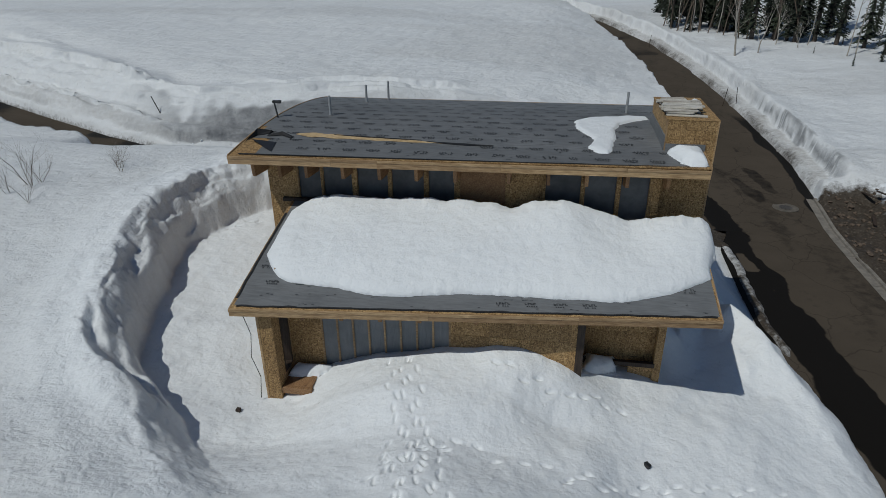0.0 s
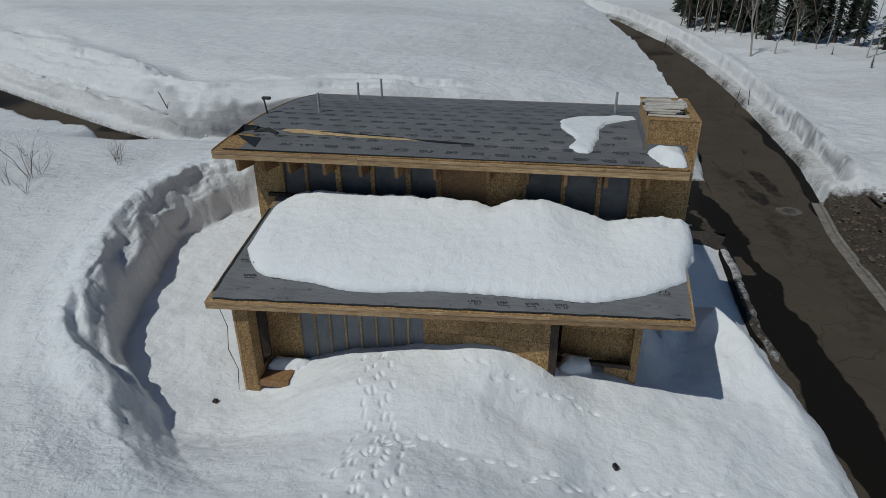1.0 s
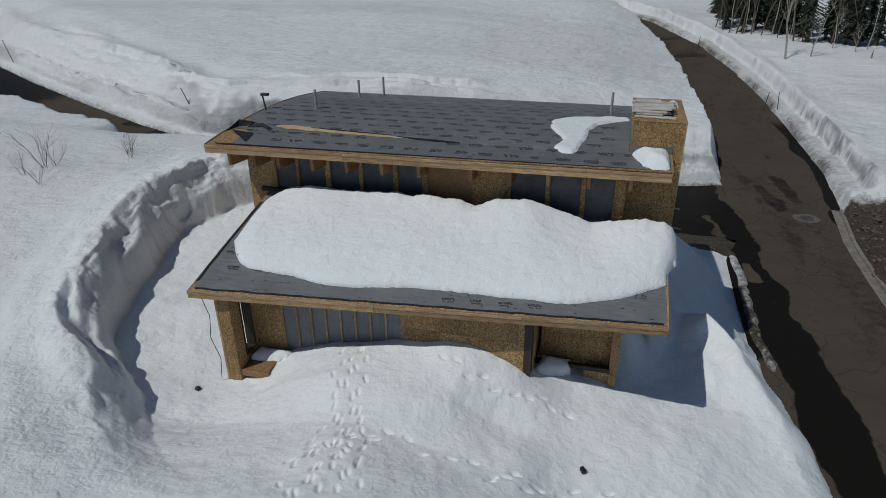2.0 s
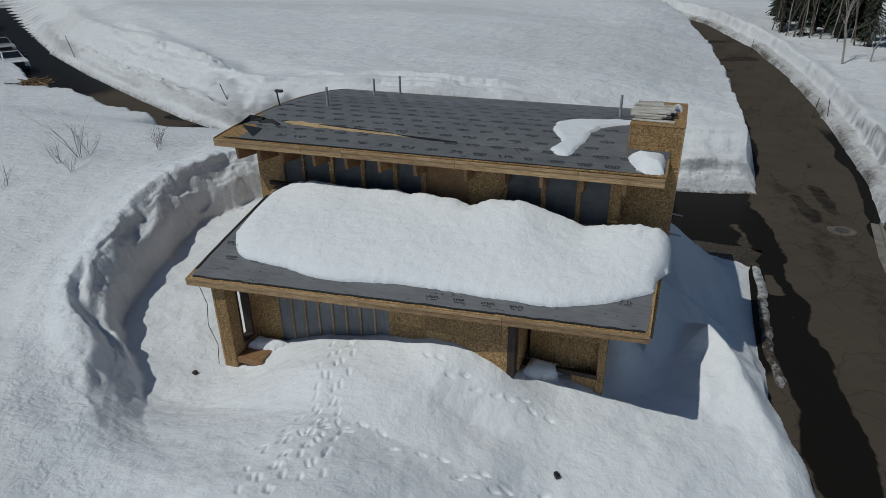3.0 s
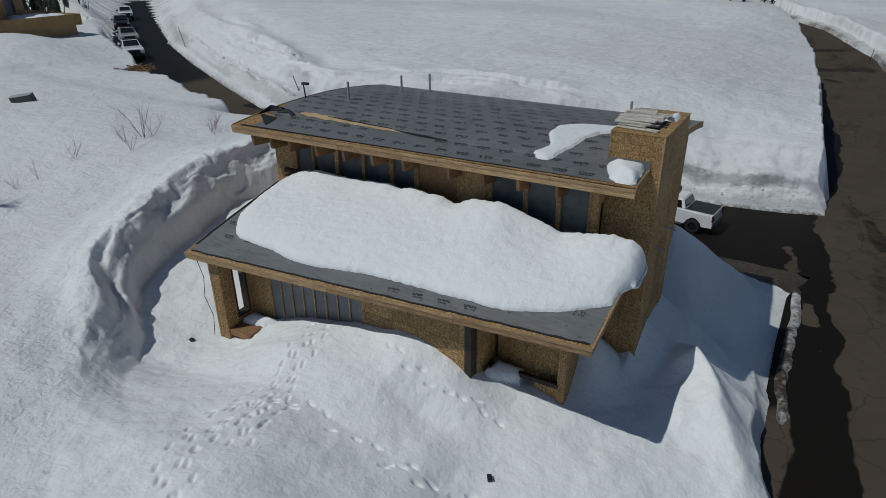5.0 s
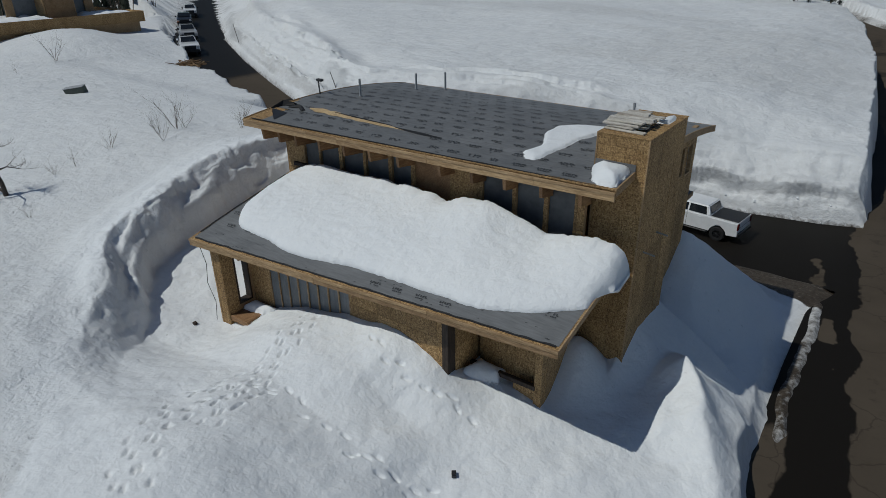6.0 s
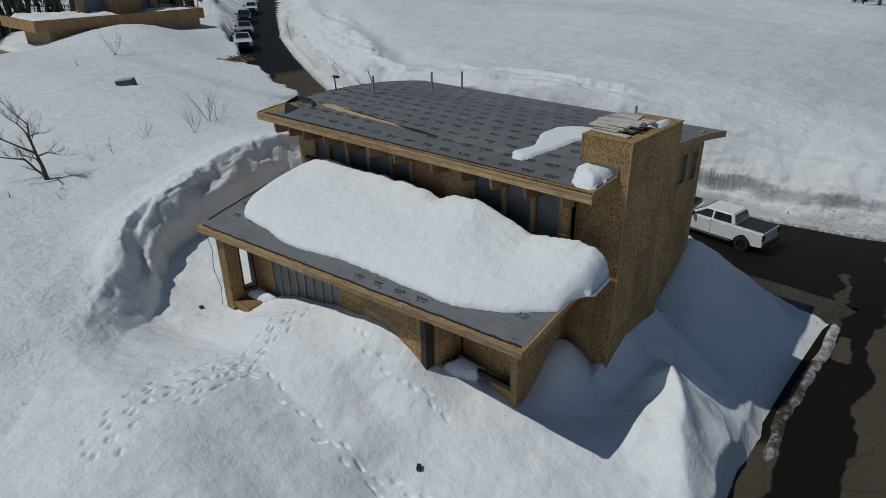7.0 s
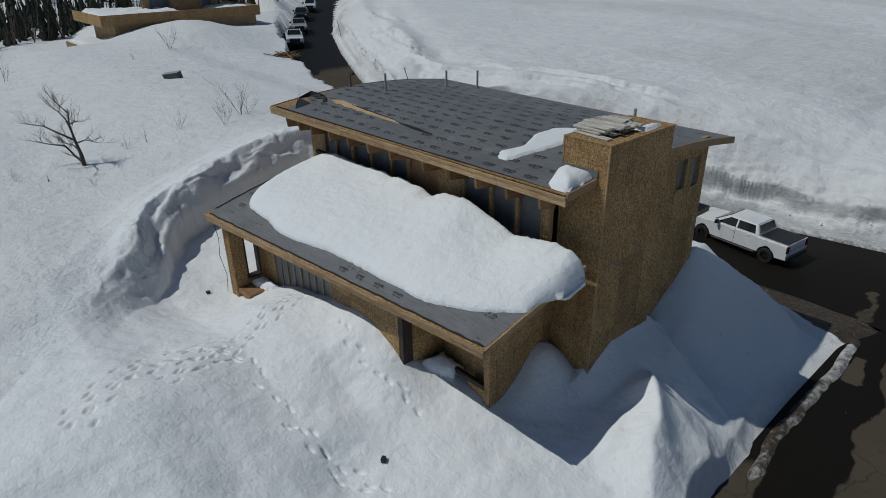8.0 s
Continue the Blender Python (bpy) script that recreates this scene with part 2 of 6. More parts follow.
def needle_material():
    m, nt, b = material("needles", 0.8)
    v = coords(nt)
    col = ramp(nt, noise_of(nt, v, 2.5, 4), [(0.3, (0.012, 0.018, 0.012)), (0.7, (0.038, 0.05, 0.03))])
    oi = nt.nodes.new("ShaderNodeObjectInfo")
    col = mix(nt, 1.0, col, ramp(nt, oi.outputs["Random"], [(0, (0.7, 0.7, 0.7)), (1, (1.3, 1.25, 1.1))]), "MULTIPLY")
    nt.links.new(col, b.inputs["Base Color"])
    return m


NEEDLES = needle_material()

# ---- lie of the land ----
def ss(a, b, v):
    t = np.clip((v - a) / (b - a), 0, 1)
    return t * t * (3 - 2 * t)


def bell(x, y, cx, cy, sx, sy, turn=0.0):
    c, s = math.cos(turn), math.sin(turn)
    u, v = (x - cx) * c + (y - cy) * s, (y - cy) * c - (x - cx) * s
    return np.exp(-(u / sx) ** 2 - (v / sy) ** 2)


def lattice(i, j, seed):
    h = (i * 374761393 + j * 668265263 + seed * 974634777) & 0x7FFFFFFF
    h = ((h ^ (h >> 13)) * 1274126177) & 0x7FFFFFFF
    return ((h ^ (h >> 16)) & 0xFFFF) / 65535.0 * 2 - 1


def grain(x, y, size, octaves=4, seed=1):
    """Smooth noise between about -1 and 1; size: metres of its largest waves."""
    total, amp = 0.0, 1.0
    for k in range(octaves):
        u, v = x / size * 2 ** k, y / size * 2 ** k
        i, j = np.floor(u).astype(np.int64), np.floor(v).astype(np.int64)
        fu, fv = u - i, v - j
        fu, fv = fu * fu * (3 - 2 * fu), fv * fv * (3 - 2 * fv)
        s = seed + 17 * k
        a = lattice(i, j, s) * (1 - fu) + lattice(i + 1, j, s) * fu
        b = lattice(i, j + 1, s) * (1 - fu) + lattice(i + 1, j + 1, s) * fu
        total = total + amp * (a * (1 - fv) + b * fv)
        amp *= 0.5
    return total


def along(line, x, y):
    """Signed distance to a line of (x, y, ...) knots, plus to its left, and the knots' further values there."""
    best = np.full(np.shape(x), 1e9)
    side = np.zeros(np.shape(x))
    extra = [np.zeros(np.shape(x)) for _ in line[0][2:]]
    for p, q in zip(line, line[1:]):
        dx, dy = q[0] - p[0], q[1] - p[1]
        t = np.clip(((x - p[0]) * dx + (y - p[1]) * dy) / (dx * dx + dy * dy), 0, 1)
        ex, ey = x - p[0] - t * dx, y - p[1] - t * dy
        d = np.hypot(ex, ey)
        near = d < best
        best = np.where(near, d, best)
        side = np.where(near, np.sign(dx * ey - dy * ex), side)
        for k in range(len(extra)):
            extra[k] = np.where(near, p[k + 2] + t * (q[k + 2] - p[k + 2]), extra[k])
    return (best * side, *extra)


# knots: x, y, height, half width
ROAD = [(16.9, -30, -1.6, 2.9), (16.0, 8, -0.5, 2.9), (15.55, 17.8, -0.2, 2.9), (15.1, 23, -0.05, 2.85), (15.0, 29, 0.12, 2.85), (14.95, 36, 0.4, 2.75),
        (15.4, 42, 0.58, 2.95), (15.5, 47, 0.74, 3.3), (15.0, 56.4, 1.04, 3.6), (14.35, 66, 1.5, 3.75), (13.2, 77, 2.1, 3.75), (10.7, 90, 3.0, 3.7),
        (5.4, 104, 4.2, 3.5), (-4, 118, 5.4, 3.1), (-20, 135, 6.5, 3.1), (-60, 160, 8, 3.1)]
LANE = [(14, 40.2, 0.5, 4.6), (10.5, 40.0, 0.4, 4.0), (5, 39.8, 0.28, 3.6), (-4, 37.9, 1.0, 3.3), (-14, 36.2, 2.3, 2.6), (-22, 35.4, 3.2, 1.9), (-28, 37.3, 3.5, 1.85),
        (-36, 40.6, 3.7, 2.3), (-48, 46.0, 3.95, 2.9), (-61, 53.0, 4.25, 3.2), (-82, 67.3, 4.7, 3.4), (-112, 89, 5.3, 3.4), (-200, 150, 7, 3.2)]
RIM = [(-4.2, 9.6, 0.0), (-5.2, 10.4, 0.1), (-6.6, 11.4, 0.45), (-8.0, 12.5, 0.7), (-9.1, 13.5, 0.88), (-10.4, 14.5, 1.0), (-11.6, 15.8, 1.0), (-12.5, 18, 1.0), (-13.2, 20.5, 1.0), (-13.7, 23.5, 1.0),
       (-13.2, 26.2, 1.0), (-11.8, 28.6, 1.0), (-9, 30.6, 1.0), (-4, 32.4, 0.8), (2, 33, 0.5), (6, 33, 0.0)]
# trails of footprints in the snow: x, y knots
TRAILS = [([(-2.15, 17.35), (-1.95, 16.2), (-1.4, 14.9), (-1.35, 13.4)], 3), ([(-0.62, 14.2), (-0.31, 13.28), (-0.5, 12.4)], 1),
          ([(-1.3, 13.5), (-0.03, 14.4), (0.96, 14.0), (1.75, 14.2), (2.96, 14.1), (3.97, 14.4), (4.6, 14.5), (5.5, 14.86), (7.5, 15.3), (9.4, 15.6)], 1), ([(2.9, 13.95), (5.0, 14.3), (6.6, 14.8)], 1),
          ([(0.7, 17.3), (1.6, 16.95), (2.9, 17.03), (3.3, 17.16), (4.13, 17.3), (5.2, 17.0)], 1), ([(-1.35, 13.4), (-1.3, 11.75), (-0.6, 10.3), (0.1, 9.5), (0.9, 8.9)], 3),
          ([(-12.4, 24.3), (-11.6, 25.6), (-10.6, 26.6)], 1), ([(-1.0, 13.3), (-0.1, 11.8), (0.1, 11.4)], 2), ([(-2.0, 12.6), (-1.2, 13.3), (0.0, 14.2)], 1)]


# cross-sections of the snow round the house: y, then x and height in turn
SECTIONS = [
    (10.4, [(-9, 3.7), (-7.2, 3.46), (-4, 3.55), (-1, 3.72), (1, 3.75), (4, 3.0), (7, 2.1), (11, 0.5), (12.5, -0.1)]),
    (12.2, [(-8, 2.9), (-6.4, 2.8), (-4, 3.0), (-1.3, 3.34), (0, 3.48), (2, 3.05), (4, 2.5), (7, 1.7), (11, 0.5), (12.5, -0.1)]),
    (14.3, [(-9, 2.5), (-7.7, 2.05), (-6, 1.92), (-4.5, 2.3), (-3, 2.75), (-1.3, 3.05), (0, 2.83), (1.75, 2.57), (3, 2.38), (4, 2.08), (4.7, 1.66), (5.5, 1.56), (8, 1.25), (11, 0.5), (12.5, -0.1)]),
    (16.0, [(-10.5, 2.7), (-9, 2.3), (-7.1, 2.0), (-6, 1.85), (-4.5, 2.4), (-3.2, 3.0), (-2, 3.33), (-0.5, 3.3), (1, 3.12), (2.5, 2.35), (4, 2.05), (5.2, 1.72), (8, 1.4), (11, 0.5), (12.5, -0.1)]),
    (17.8, [(-11.5, 3.0), (-9, 2.6), (-7, 2.2), (-6, 2.05), (-5.3, 2.3), (-4.2, 2.78), (-2.7, 3.19), (-1.3, 3.45), (0, 3.64), (1.1, 3.84), (1.9, 3.66), (2.6, 3.3), (3.2, 2.95), (4.1, 2.22), (5.8, 1.9), (8, 1.55), (11, 0.5), (12.5, -0.1)]),
    (19.0, [(-12, 3.2), (-9, 2.8), (-7, 2.5), (3.3, 2.68), (4, 2.45), (4.7, 2.33), (5.3, 2.2), (5.9, 1.95), (8.7, 1.45), (11, 0.5), (12.5, -0.1)]),
    (24.0, [(-13, 3.85), (-10, 3.45), (-7.5, 3.2), (6, 1.7), (8.7, 1.3), (10.3, 0.85), (11.5, 0.2)]),
    (30.0, [(-13, 4.2), (-10, 3.7), (-7.5, 3.2), (6, 1.5), (8.7, 0.9), (10.2, 0.55), (11.3, 0.1)])]


def inside(x, y):
    """Snow between the cut wall and the house, and in front of it."""
    rows = []
    for _, knots in SECTIONS:
        kx, kz = [k[0] for k in knots], [k[1] for k in knots]
        rows.append(sum(np.interp(x + d, kx, kz) for d in (-0.5, -0.25, 0, 0.25, 0.5)) / 5)
    z = rows[0]
    for (y0, _), (y1, _), row, prev in zip(SECTIONS, SECTIONS[1:], rows[1:], rows):
        t = np.clip((y - y0) / (y1 - y0), 0, 1)
        z = z + (row - prev) * (0.5 * t + 0.5 * t * t * (3 - 2 * t))
    # drift in the corner of tower and porch, and along the tower
    z = z + 1.3 * bell(x, y, 5.9, 21.5, 1.0, 1.15)
    # the spur: a crest with a steep shaded back
    d, crest = along([(7.9, 24.3, 0.5), (9.0, 23.1, 1.62), (10.06, 21.7, 1.35), (10.8, 20.4, 0.9), (11.4, 18.4, 0.42), (11.9, 15.5, 0.15), (12.4, 11, 0.05)], x, y)
    d = d + 0.16 * grain(x, y, 1.3, 3, 71)
    z = z + crest * np.exp(-(np.abs(d) / np.where(d > 0, 1.05, 1.3)) ** 1.4)
    d, crest = along([(10.3, 24.4, 0.0), (11.0, 22.9, 0.38), (11.6, 20.6, 0.25), (12.2, 17.6, 0.08), (12.5, 14, 0.0)], x, y)
    d = d + 0.12 * grain(x, y, 1.1, 3, 72)
    z = z + crest * np.where(d > 0, np.exp(-np.abs(d / 0.35)), np.exp(-np.abs(d / 0.9)))
    # the heap slid off the roof at the back corner
    dx, dy = x - 6.5, y - 29.4
    heap = 4.4 - np.sqrt(0.03 + (dx * 0.98) ** 2 + (dy * np.where(dy < 0, 0.72, 0.6)) ** 2)
    bench = 3.2 - 0.72 * np.abs(x - 7.0) - 0.55 * np.maximum(23.4 - y, 0) - 0.9 * np.maximum(y - 25.6, 0)
    heap = np.maximum(heap, bench) + (0.06 * grain(x, y, 2.6, 3, 73) + 0.05 * grain(x, y, 0.7, 3, 74)) * ss(22, 25, y)
    heap = np.where(x > 5.0, heap, -9)
    k = np.clip(0.5 + (heap - z) / 0.5, 0, 1)
    return z + (heap - z) * k + 0.12 * k * (1 - k)


def land(x, y):
    """Height of the snow and the ground, and how much soil lies on it."""
    road, rz, rw = along(ROAD, x, y)
    lane, lz, lw = along(LANE, x, y)
    rim, wall = along(RIM, x, y)
    north = (lane < 0) | (y > 60)
    wob = grain(x, y, 3.0, 4, 5)
    rough = grain(x, y, 0.9, 3, 9)
    # near side
    plateau = 4.1 + 1.5 * ss(12.5, 24, y) + 0.15 * ss(-14, -20, x) + np.clip(0.015 * (-20 - x), 0, 0.3) + 0.4 * ss(13.0, 15.3, y) * np.exp(-((rim - 0.4) / 1.7) ** 2) + 1.75 * bell(x, y, -56, 35.5, 9, 5.5) - 0.3 * bell(x, y, -41.5, 39.2, 4, 1.6) - 0.75 * ss(-24.8, -23.9, x) * ss(30.5, 33.5, y) - 0.6 * ss(29, 33, y) * ss(-15, -23, x) * ss(-52, -44, x) - 4.6 * ss(-57, -80, x) * ss(33, 25, y) - 2.0 * ss(-76, -100, x) * ss(25, 33, y) + 0.11 * np.clip(-92 - x, 0, 200)
    plateau = plateau - 0.8 * ss(11, 4, y)
    crumb = grain(x, y, 1.7, 4, 41)
    base = 1.12 + 0.25 * ss(14.5, 17, y) + 0.1 * ss(19, 23, y)
    long_ = grain(x / 2.2, y / 2.2, 1.6, 3, 42)
    e = np.clip((rim + 0.22 * wob + 0.26 * np.abs(long_) + 0.14 * crumb - 0.12 + base) / (base + 0.1), 0, 1)
    bulge = grain(x / 2.4 + e * 1.1, y / 2.4 - e * 1.5, 1.0, 3, 43) * ss(0.1, 0.35, e) * ss(1.0, 0.9, e)
    shelf = 0.07 * grain(x / 3.5 - e * 2.2, y / 3.5 + e * 2.6, 0.9, 3, 47) * ss(0.15, 0.4, e) * ss(1.0, 0.85, e)
    steep = 0.56 * ss(0.06, 0.3, e + 0.14 * bulge) + 0.44 * np.clip((e + 0.14 * bulge - 0.18) / 0.82, 0, 1)
    edge = np.clip(e + (steep - e) * ss(13.8, 16.8, y) + 0.06 * bulge + shelf, 0, 1)
    edge = np.where(y > 34, 1, edge)
    near = inside(x, y)
    lip = wall * ss(0.2, 0.8, wall) * (0.08 * np.exp(-((rim - 0.2) / 0.4) ** 2) * (1 + 1.4 * crumb) + 0.08 * np.exp(-((rim - 1.5) / 0.5) ** 2) + 0.08 * crumb * ss(-1.2, -0.2, rim) * ss(2.2, 0.8, rim))
    full = np.where((x < -4.5) | (wall > 0.02), edge * wall + (1 - wall) * 0.95 * ss(0, 3, rim) * ss(-4.2, -6.5, x), 0)
    south = near + (np.maximum(plateau, near) - near) * full + lip + 0.045 * wall * grain(x, y, 0.34, 3, 77) * ss(-base - 0.1, -base + 0.3, rim) * ss(0.7, 0.1, rim)
    south = np.where((rim > 0) & (y > 28) & (x > -9), np.minimum(south, 2.2), south)
    # the field behind, and the far side of the road
    field = 6.1 - 0.03 * np.clip(x, -60, 2) - 1.9 * ss(0, 12, x) + 0.35 * grain(x, y, 25, 3, 2) + 0.055 * np.clip(y - 46, 0, 24) + 0.012 * np.clip(y - 70, 0, 200)
    e_d = -road - rw
    east = 2.2 + 0.045 * np.clip(y - 42, 0, 60) + 0.25 * grain(x, y, 9, 3, 3)
    crest = rz + 1.55 + 0.12 * wob + 0.18 * np.exp(-((e_d - 2.0) / 0.8) ** 2)
    east = crest + (east - crest) * ss(3.0, 9.0, e_d) + 0.5 * bell(x, y, 23, 44, 3, 3)
    bare = ss(42, 39, y)
    east = east * (1 - bare) + bare * (rz + 0.17 + (1.5 + 0.5 * wob) * ss(2.6, 5.2, e_d + 0.5 * wob) + 0.1 * rough * ss(0.2, 0.8, e_d))
    z = np.where((road < 0) & (e_d > -rw), east, np.where(north, field, south))
    z = np.where((road < 0), east, z)
    z = z + np.where(north & (road > 0), 0.05 * grain(x * 0.9 - y * 0.4, (y * 0.9 + x * 0.4) * 0.6, 1.7, 3, 62), 0)
    z = z + 0.05 * wob + 0.016 * rough + 0.016 * grain(x, y, 0.42, 2, 51) + 0.05 * grain(x * 0.5 + y * 0.9, (y * 0.5 - x * 0.9) * 2.5, 2.2, 3, 52)
    # cuts of the lane and the road, with ploughed banks
    l_out = np.abs(lane) - lw
    west = ss(-15, -27, x)
    ragged = grain(x, y, 2.2, 3, 45)
    q = l_out + (0.2 * grain(x, y, 4, 2, 44) + 0.09 * ragged) * ss(0, 0.5, l_out)
    # a ploughed ledge, a steep layered face over it, and a long ease into the field
    head = np.interp(x, [-60, -36, -27, -22, -16, -8, 0, 6, 11], [6.9, 6.4, 6.2, 5.2, 5.1, 5.8, 4.7, 3.35, 3.45]) - lz + 0.12 * grain(x, y, 5, 3, 48)
    step = 0.85 + 0.12 * grain(x, y, 2.4, 4, 53)
    f_e = (0.24 + 0.05 * ragged) * ss(0, 0.35, q) + 0.06 * ss(0.4, 0.75, q) + 0.3 * ss(step - 0.14, step + 0.14, q) + 0.4 * ss(step + 0.1, step + 2.4, q)
    f_w = 0.24 * ss(0, 0.3, q) + 0.34 * ss(0.3, 1.25, q) + 0.1 * ss(1.25, 1.6, q) - 0.08 * np.exp(-((q - 2.1) / 0.45) ** 2) + 0.32 * ss(1.7, 4.4, q)
    face, width = 0.75 + 0.5 * west, 1.5 + 2.9 * west
    vale = bell(x, y, -17.5, 40.5, 5.0, 9)
    f_w = f_w + (np.clip(0.12 + q / 3.4, 0, 1) * ss(0, 0.3, q) - f_w) * vale
    bank = head * (f_e * (1 - west) + f_w * west)
    rise = ss(0.9 + 1.1 * west, 7 + 3 * west, q)
    strata = (0.1 * grain(x / 5, q * 5.0, 1.0, 3, 46) + 0.04 * grain(x, q * 4, 0.35, 3, 54)) * ss(0.3, 0.6, q) * ss(width, face, q)
    bank = lz + np.maximum(bank + strata, 0)
    bank = bank + (z - bank) * rise
    # broken crests above the face
    for reach, tall_, seed in ((4.3, 0.6, 81), (2.5, 0.42, 84), (5.6, 0.4, 87), (3.3, 0.3, 90)):
        c = (reach - 1.6 * ss(-14, -4, x)) + 0.7 * grain(x, y, 11, 2, seed) + 0.22 * grain(x, y, 1.5, 3, seed + 2)
        high = tall_ * (1 - 0.6 * vale) * ss(-0.6, 0.3, grain(x, y, 12, 3, seed + 1)) * (0.5 + 0.5 * ss(4, -5, x)) * ss(12, 10, x) * (1 - 0.7 * vale * (reach < 3))
        bank = bank + high * (ss(c - 0.09, c + 0.09, q) - ss(c + 0.1, c + 2.4, q))
    over = np.where(north & (x < 12.5), (1 - west) * (0.16 + 0.1 * ragged) * np.exp(-((q - step - 0.16) / 0.16) ** 2) + west * (0.3 * np.exp(-((q - 1.75 - 0.3 * ragged) / 0.2) ** 2) + 0.35 * np.exp(-((q - 4.3 - 0.6 * ragged) / 0.25) ** 2)), 0)
    flat = np.clip(0.2 + 0.42 * (x - 5.7), 0.1, 2.0) * ss(1, 4, x) + 0.25 * ss(-22, -26, x)
    up_s = np.clip((l_out - flat + 0.25 * wob + 0.12 * rough) / (0.45 + 0.55 * ss(-20, -10, x) + 0.5 * ss(1, 4, x)), 0, 1)
    up = np.where((x > 13) | north, 1, up_s)
    low_l = lz - np.where(north, 0.2, np.where(l_out > 0, 0.2 - 0.22 * ss(0, 0.12, l_out) * ss(1, 3, x), 0.2))
    z = np.where(north & (x < 13), np.where(q > 0, bank, low_l), low_l + (z - low_l) * up)
    # broken layers in the bank
    lay = z / 0.4 + 0.5 * grain(x / 2, y, 1.3, 4, 57)
    f = lay - np.floor(lay)
    stepped = z + 0.4 * (ss(0.25, 0.8, f) - f)
    z = z + np.where(north & (x < 12.8), 0.8 * (stepped - z) * ss(0.2, 0.45, q) * ss(width + 0.5, width - 0.2, q), 0)
    z = z + np.where(north, (0.07 * grain(x / 2, y, 0.5, 3, 56) + 0.05 * ragged) * ss(0.15, 0.5, q) * ss(width + 1.2, width, q), 0)
    r_out = np.abs(road) - rw + 0.12 * wob + 0.08 * rough
    r_flat = np.where(road > 0, 0.8 * ss(18, 23, y) * ss(36, 33, y), 0)
    r_wide = np.where(road > 0, np.where(y > 42, 0.9, 0.45 + 0.5 * ss(24, 30, y)), np.where(y > 42, 1.75 + 0.3 * wob, 0.3))
    rup = np.clip((r_out - r_flat) / r_wide, 0, 1) ** np.where((road < 0) | (y > 42), 0.85, 1.2)
    berm_ = 0.34 * ss(0, 0.4, r_out) + (0.06 + 0.1 * ragged) * ss(0.3, 0.9, r_out) + 0.6 * ss(1.45, 1.85, r_out + 0.12 * ragged) - 0.1 * ragged * ss(1.5, 1.9, r_out)
    rup = np.where((road < 0) & (y > 41), rup + (np.clip(berm_, 0, 1) - rup) * ss(41, 43, y), rup)
    low_r = rz - np.where(r_out > 0, 0.2 - (0.13 + 0.2 * bell(r_out, y, 0.46, y, 0.24, 1) * ss(23, 25.5, y) * ss(35, 33.6, y) * (0.9 + 0.25 * rough)) * ss(0, 0.1, r_out) * (r_flat > 0.05), 0.2)
    z = low_r + (z - low_r) * rup
    # footprints
    for fx, fy, a in STEPS if np.size(x) > 50 else ():
        k = (np.abs(x - fx) < 0.4) & (np.abs(y - fy) < 0.4)
        if k.any():
            z[k] -= 0.1 * np.exp(-np.log(bell(x[k], y[k], fx, fy, 0.15, 0.046, a) + 1e-30) ** 2) - 0.012 * bell(x[k], y[k], fx - 0.18 * math.cos(a), fy - 0.18 * math.sin(a), 0.06, 0.08, a)
    near_road = ss(0.55, 0.0, r_out - r_flat)
    berm = (0.3 + 0.16 * ragged) * ss(0.12, -0.05, r_out - r_flat)
    dirt = np.where(road > 0, np.where(r_flat > 0.05, berm, 0.75 * near_road * ss(44, 38, y)), (0.2 + 0.16 * ragged) * ss(1.0, 0.4, r_out + 0.2 * ragged) * ss(40, 43, y))
    dirt = np.maximum(dirt, 0.95 * ss(41.5, 39, y) * np.where(road < 0, ss(4.6, 2.4, e_d + 0.7 * wob), 0))
    dirt = np.maximum(dirt, np.where(north, 0.3 * ss(0.16, 0.0, l_out), ss(1, 4, x) * 1.1 * ss(0.2, -0.15, l_out - flat + 0.2 * wob)) * ss(13.5, 12.5, x))
    bands = 0.5 + 0.5 * ss(-0.4, 0.5, grain(x / 8, q * 2.5, 1.0, 3, 49))
    grime_shade = np.where(road < 0, (0.9 + 0.2 * ragged) * ss(1.6, 1.2, r_out + 0.15 * ragged) * ss(40, 44, y), 0.6 * ss(1.2, 0, r_out - r_flat))
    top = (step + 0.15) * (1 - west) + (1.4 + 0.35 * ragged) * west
    # north bank's face and hollow greyed for their shade, besides real grime
    grime_shade = np.maximum(grime_shade, np.where(north, np.maximum((0.45 + 0.17 * west) * bands * ss(0.7 - 0.4 * west, 0.8 - 0.3 * west, q) * ss(top + 0.2, top - 0.1, q), 0.5 * vale ** 0.5 * ss(0.3, 0.6, q) * ss(2.9 + 0.7 * ragged, 2.5 + 0.7 * ragged, q)), 0.2 * ss(0.8, 0.0, l_out - flat)))
    grime_shade = np.maximum(grime_shade, 0.3 * wall * ss(-base - 0.1, -base + 0.3, rim) * ss(0.1, -0.3, rim))
    # thin grey over field and plateau, patchy on the field
    grime_shade = np.maximum(grime_shade, np.where(north & (q > 0), 0.24 + 0.2 * ss(-0.1, 0.6, grain(x / 3, y, 7, 4, 61)), np.where(road > 0, 0.28 * ss(0.2, 3.0, rim), 0.0)))
    # shade painted grey: hollow beside the house, steep faces; icy layers: road's far bank
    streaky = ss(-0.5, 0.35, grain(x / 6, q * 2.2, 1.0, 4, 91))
    ice_shade = np.where(north, np.maximum(vale ** 0.6 * ss(0.35, 0.7, q) * ss(2.9 + 0.8 * ragged, 2.4 + 0.8 * ragged, q), 0.6 * (1 - west) * streaky * ss(step - 0.16, step - 0.06, q) * ss(step + 0.12, step + 0.02, q)), 0)
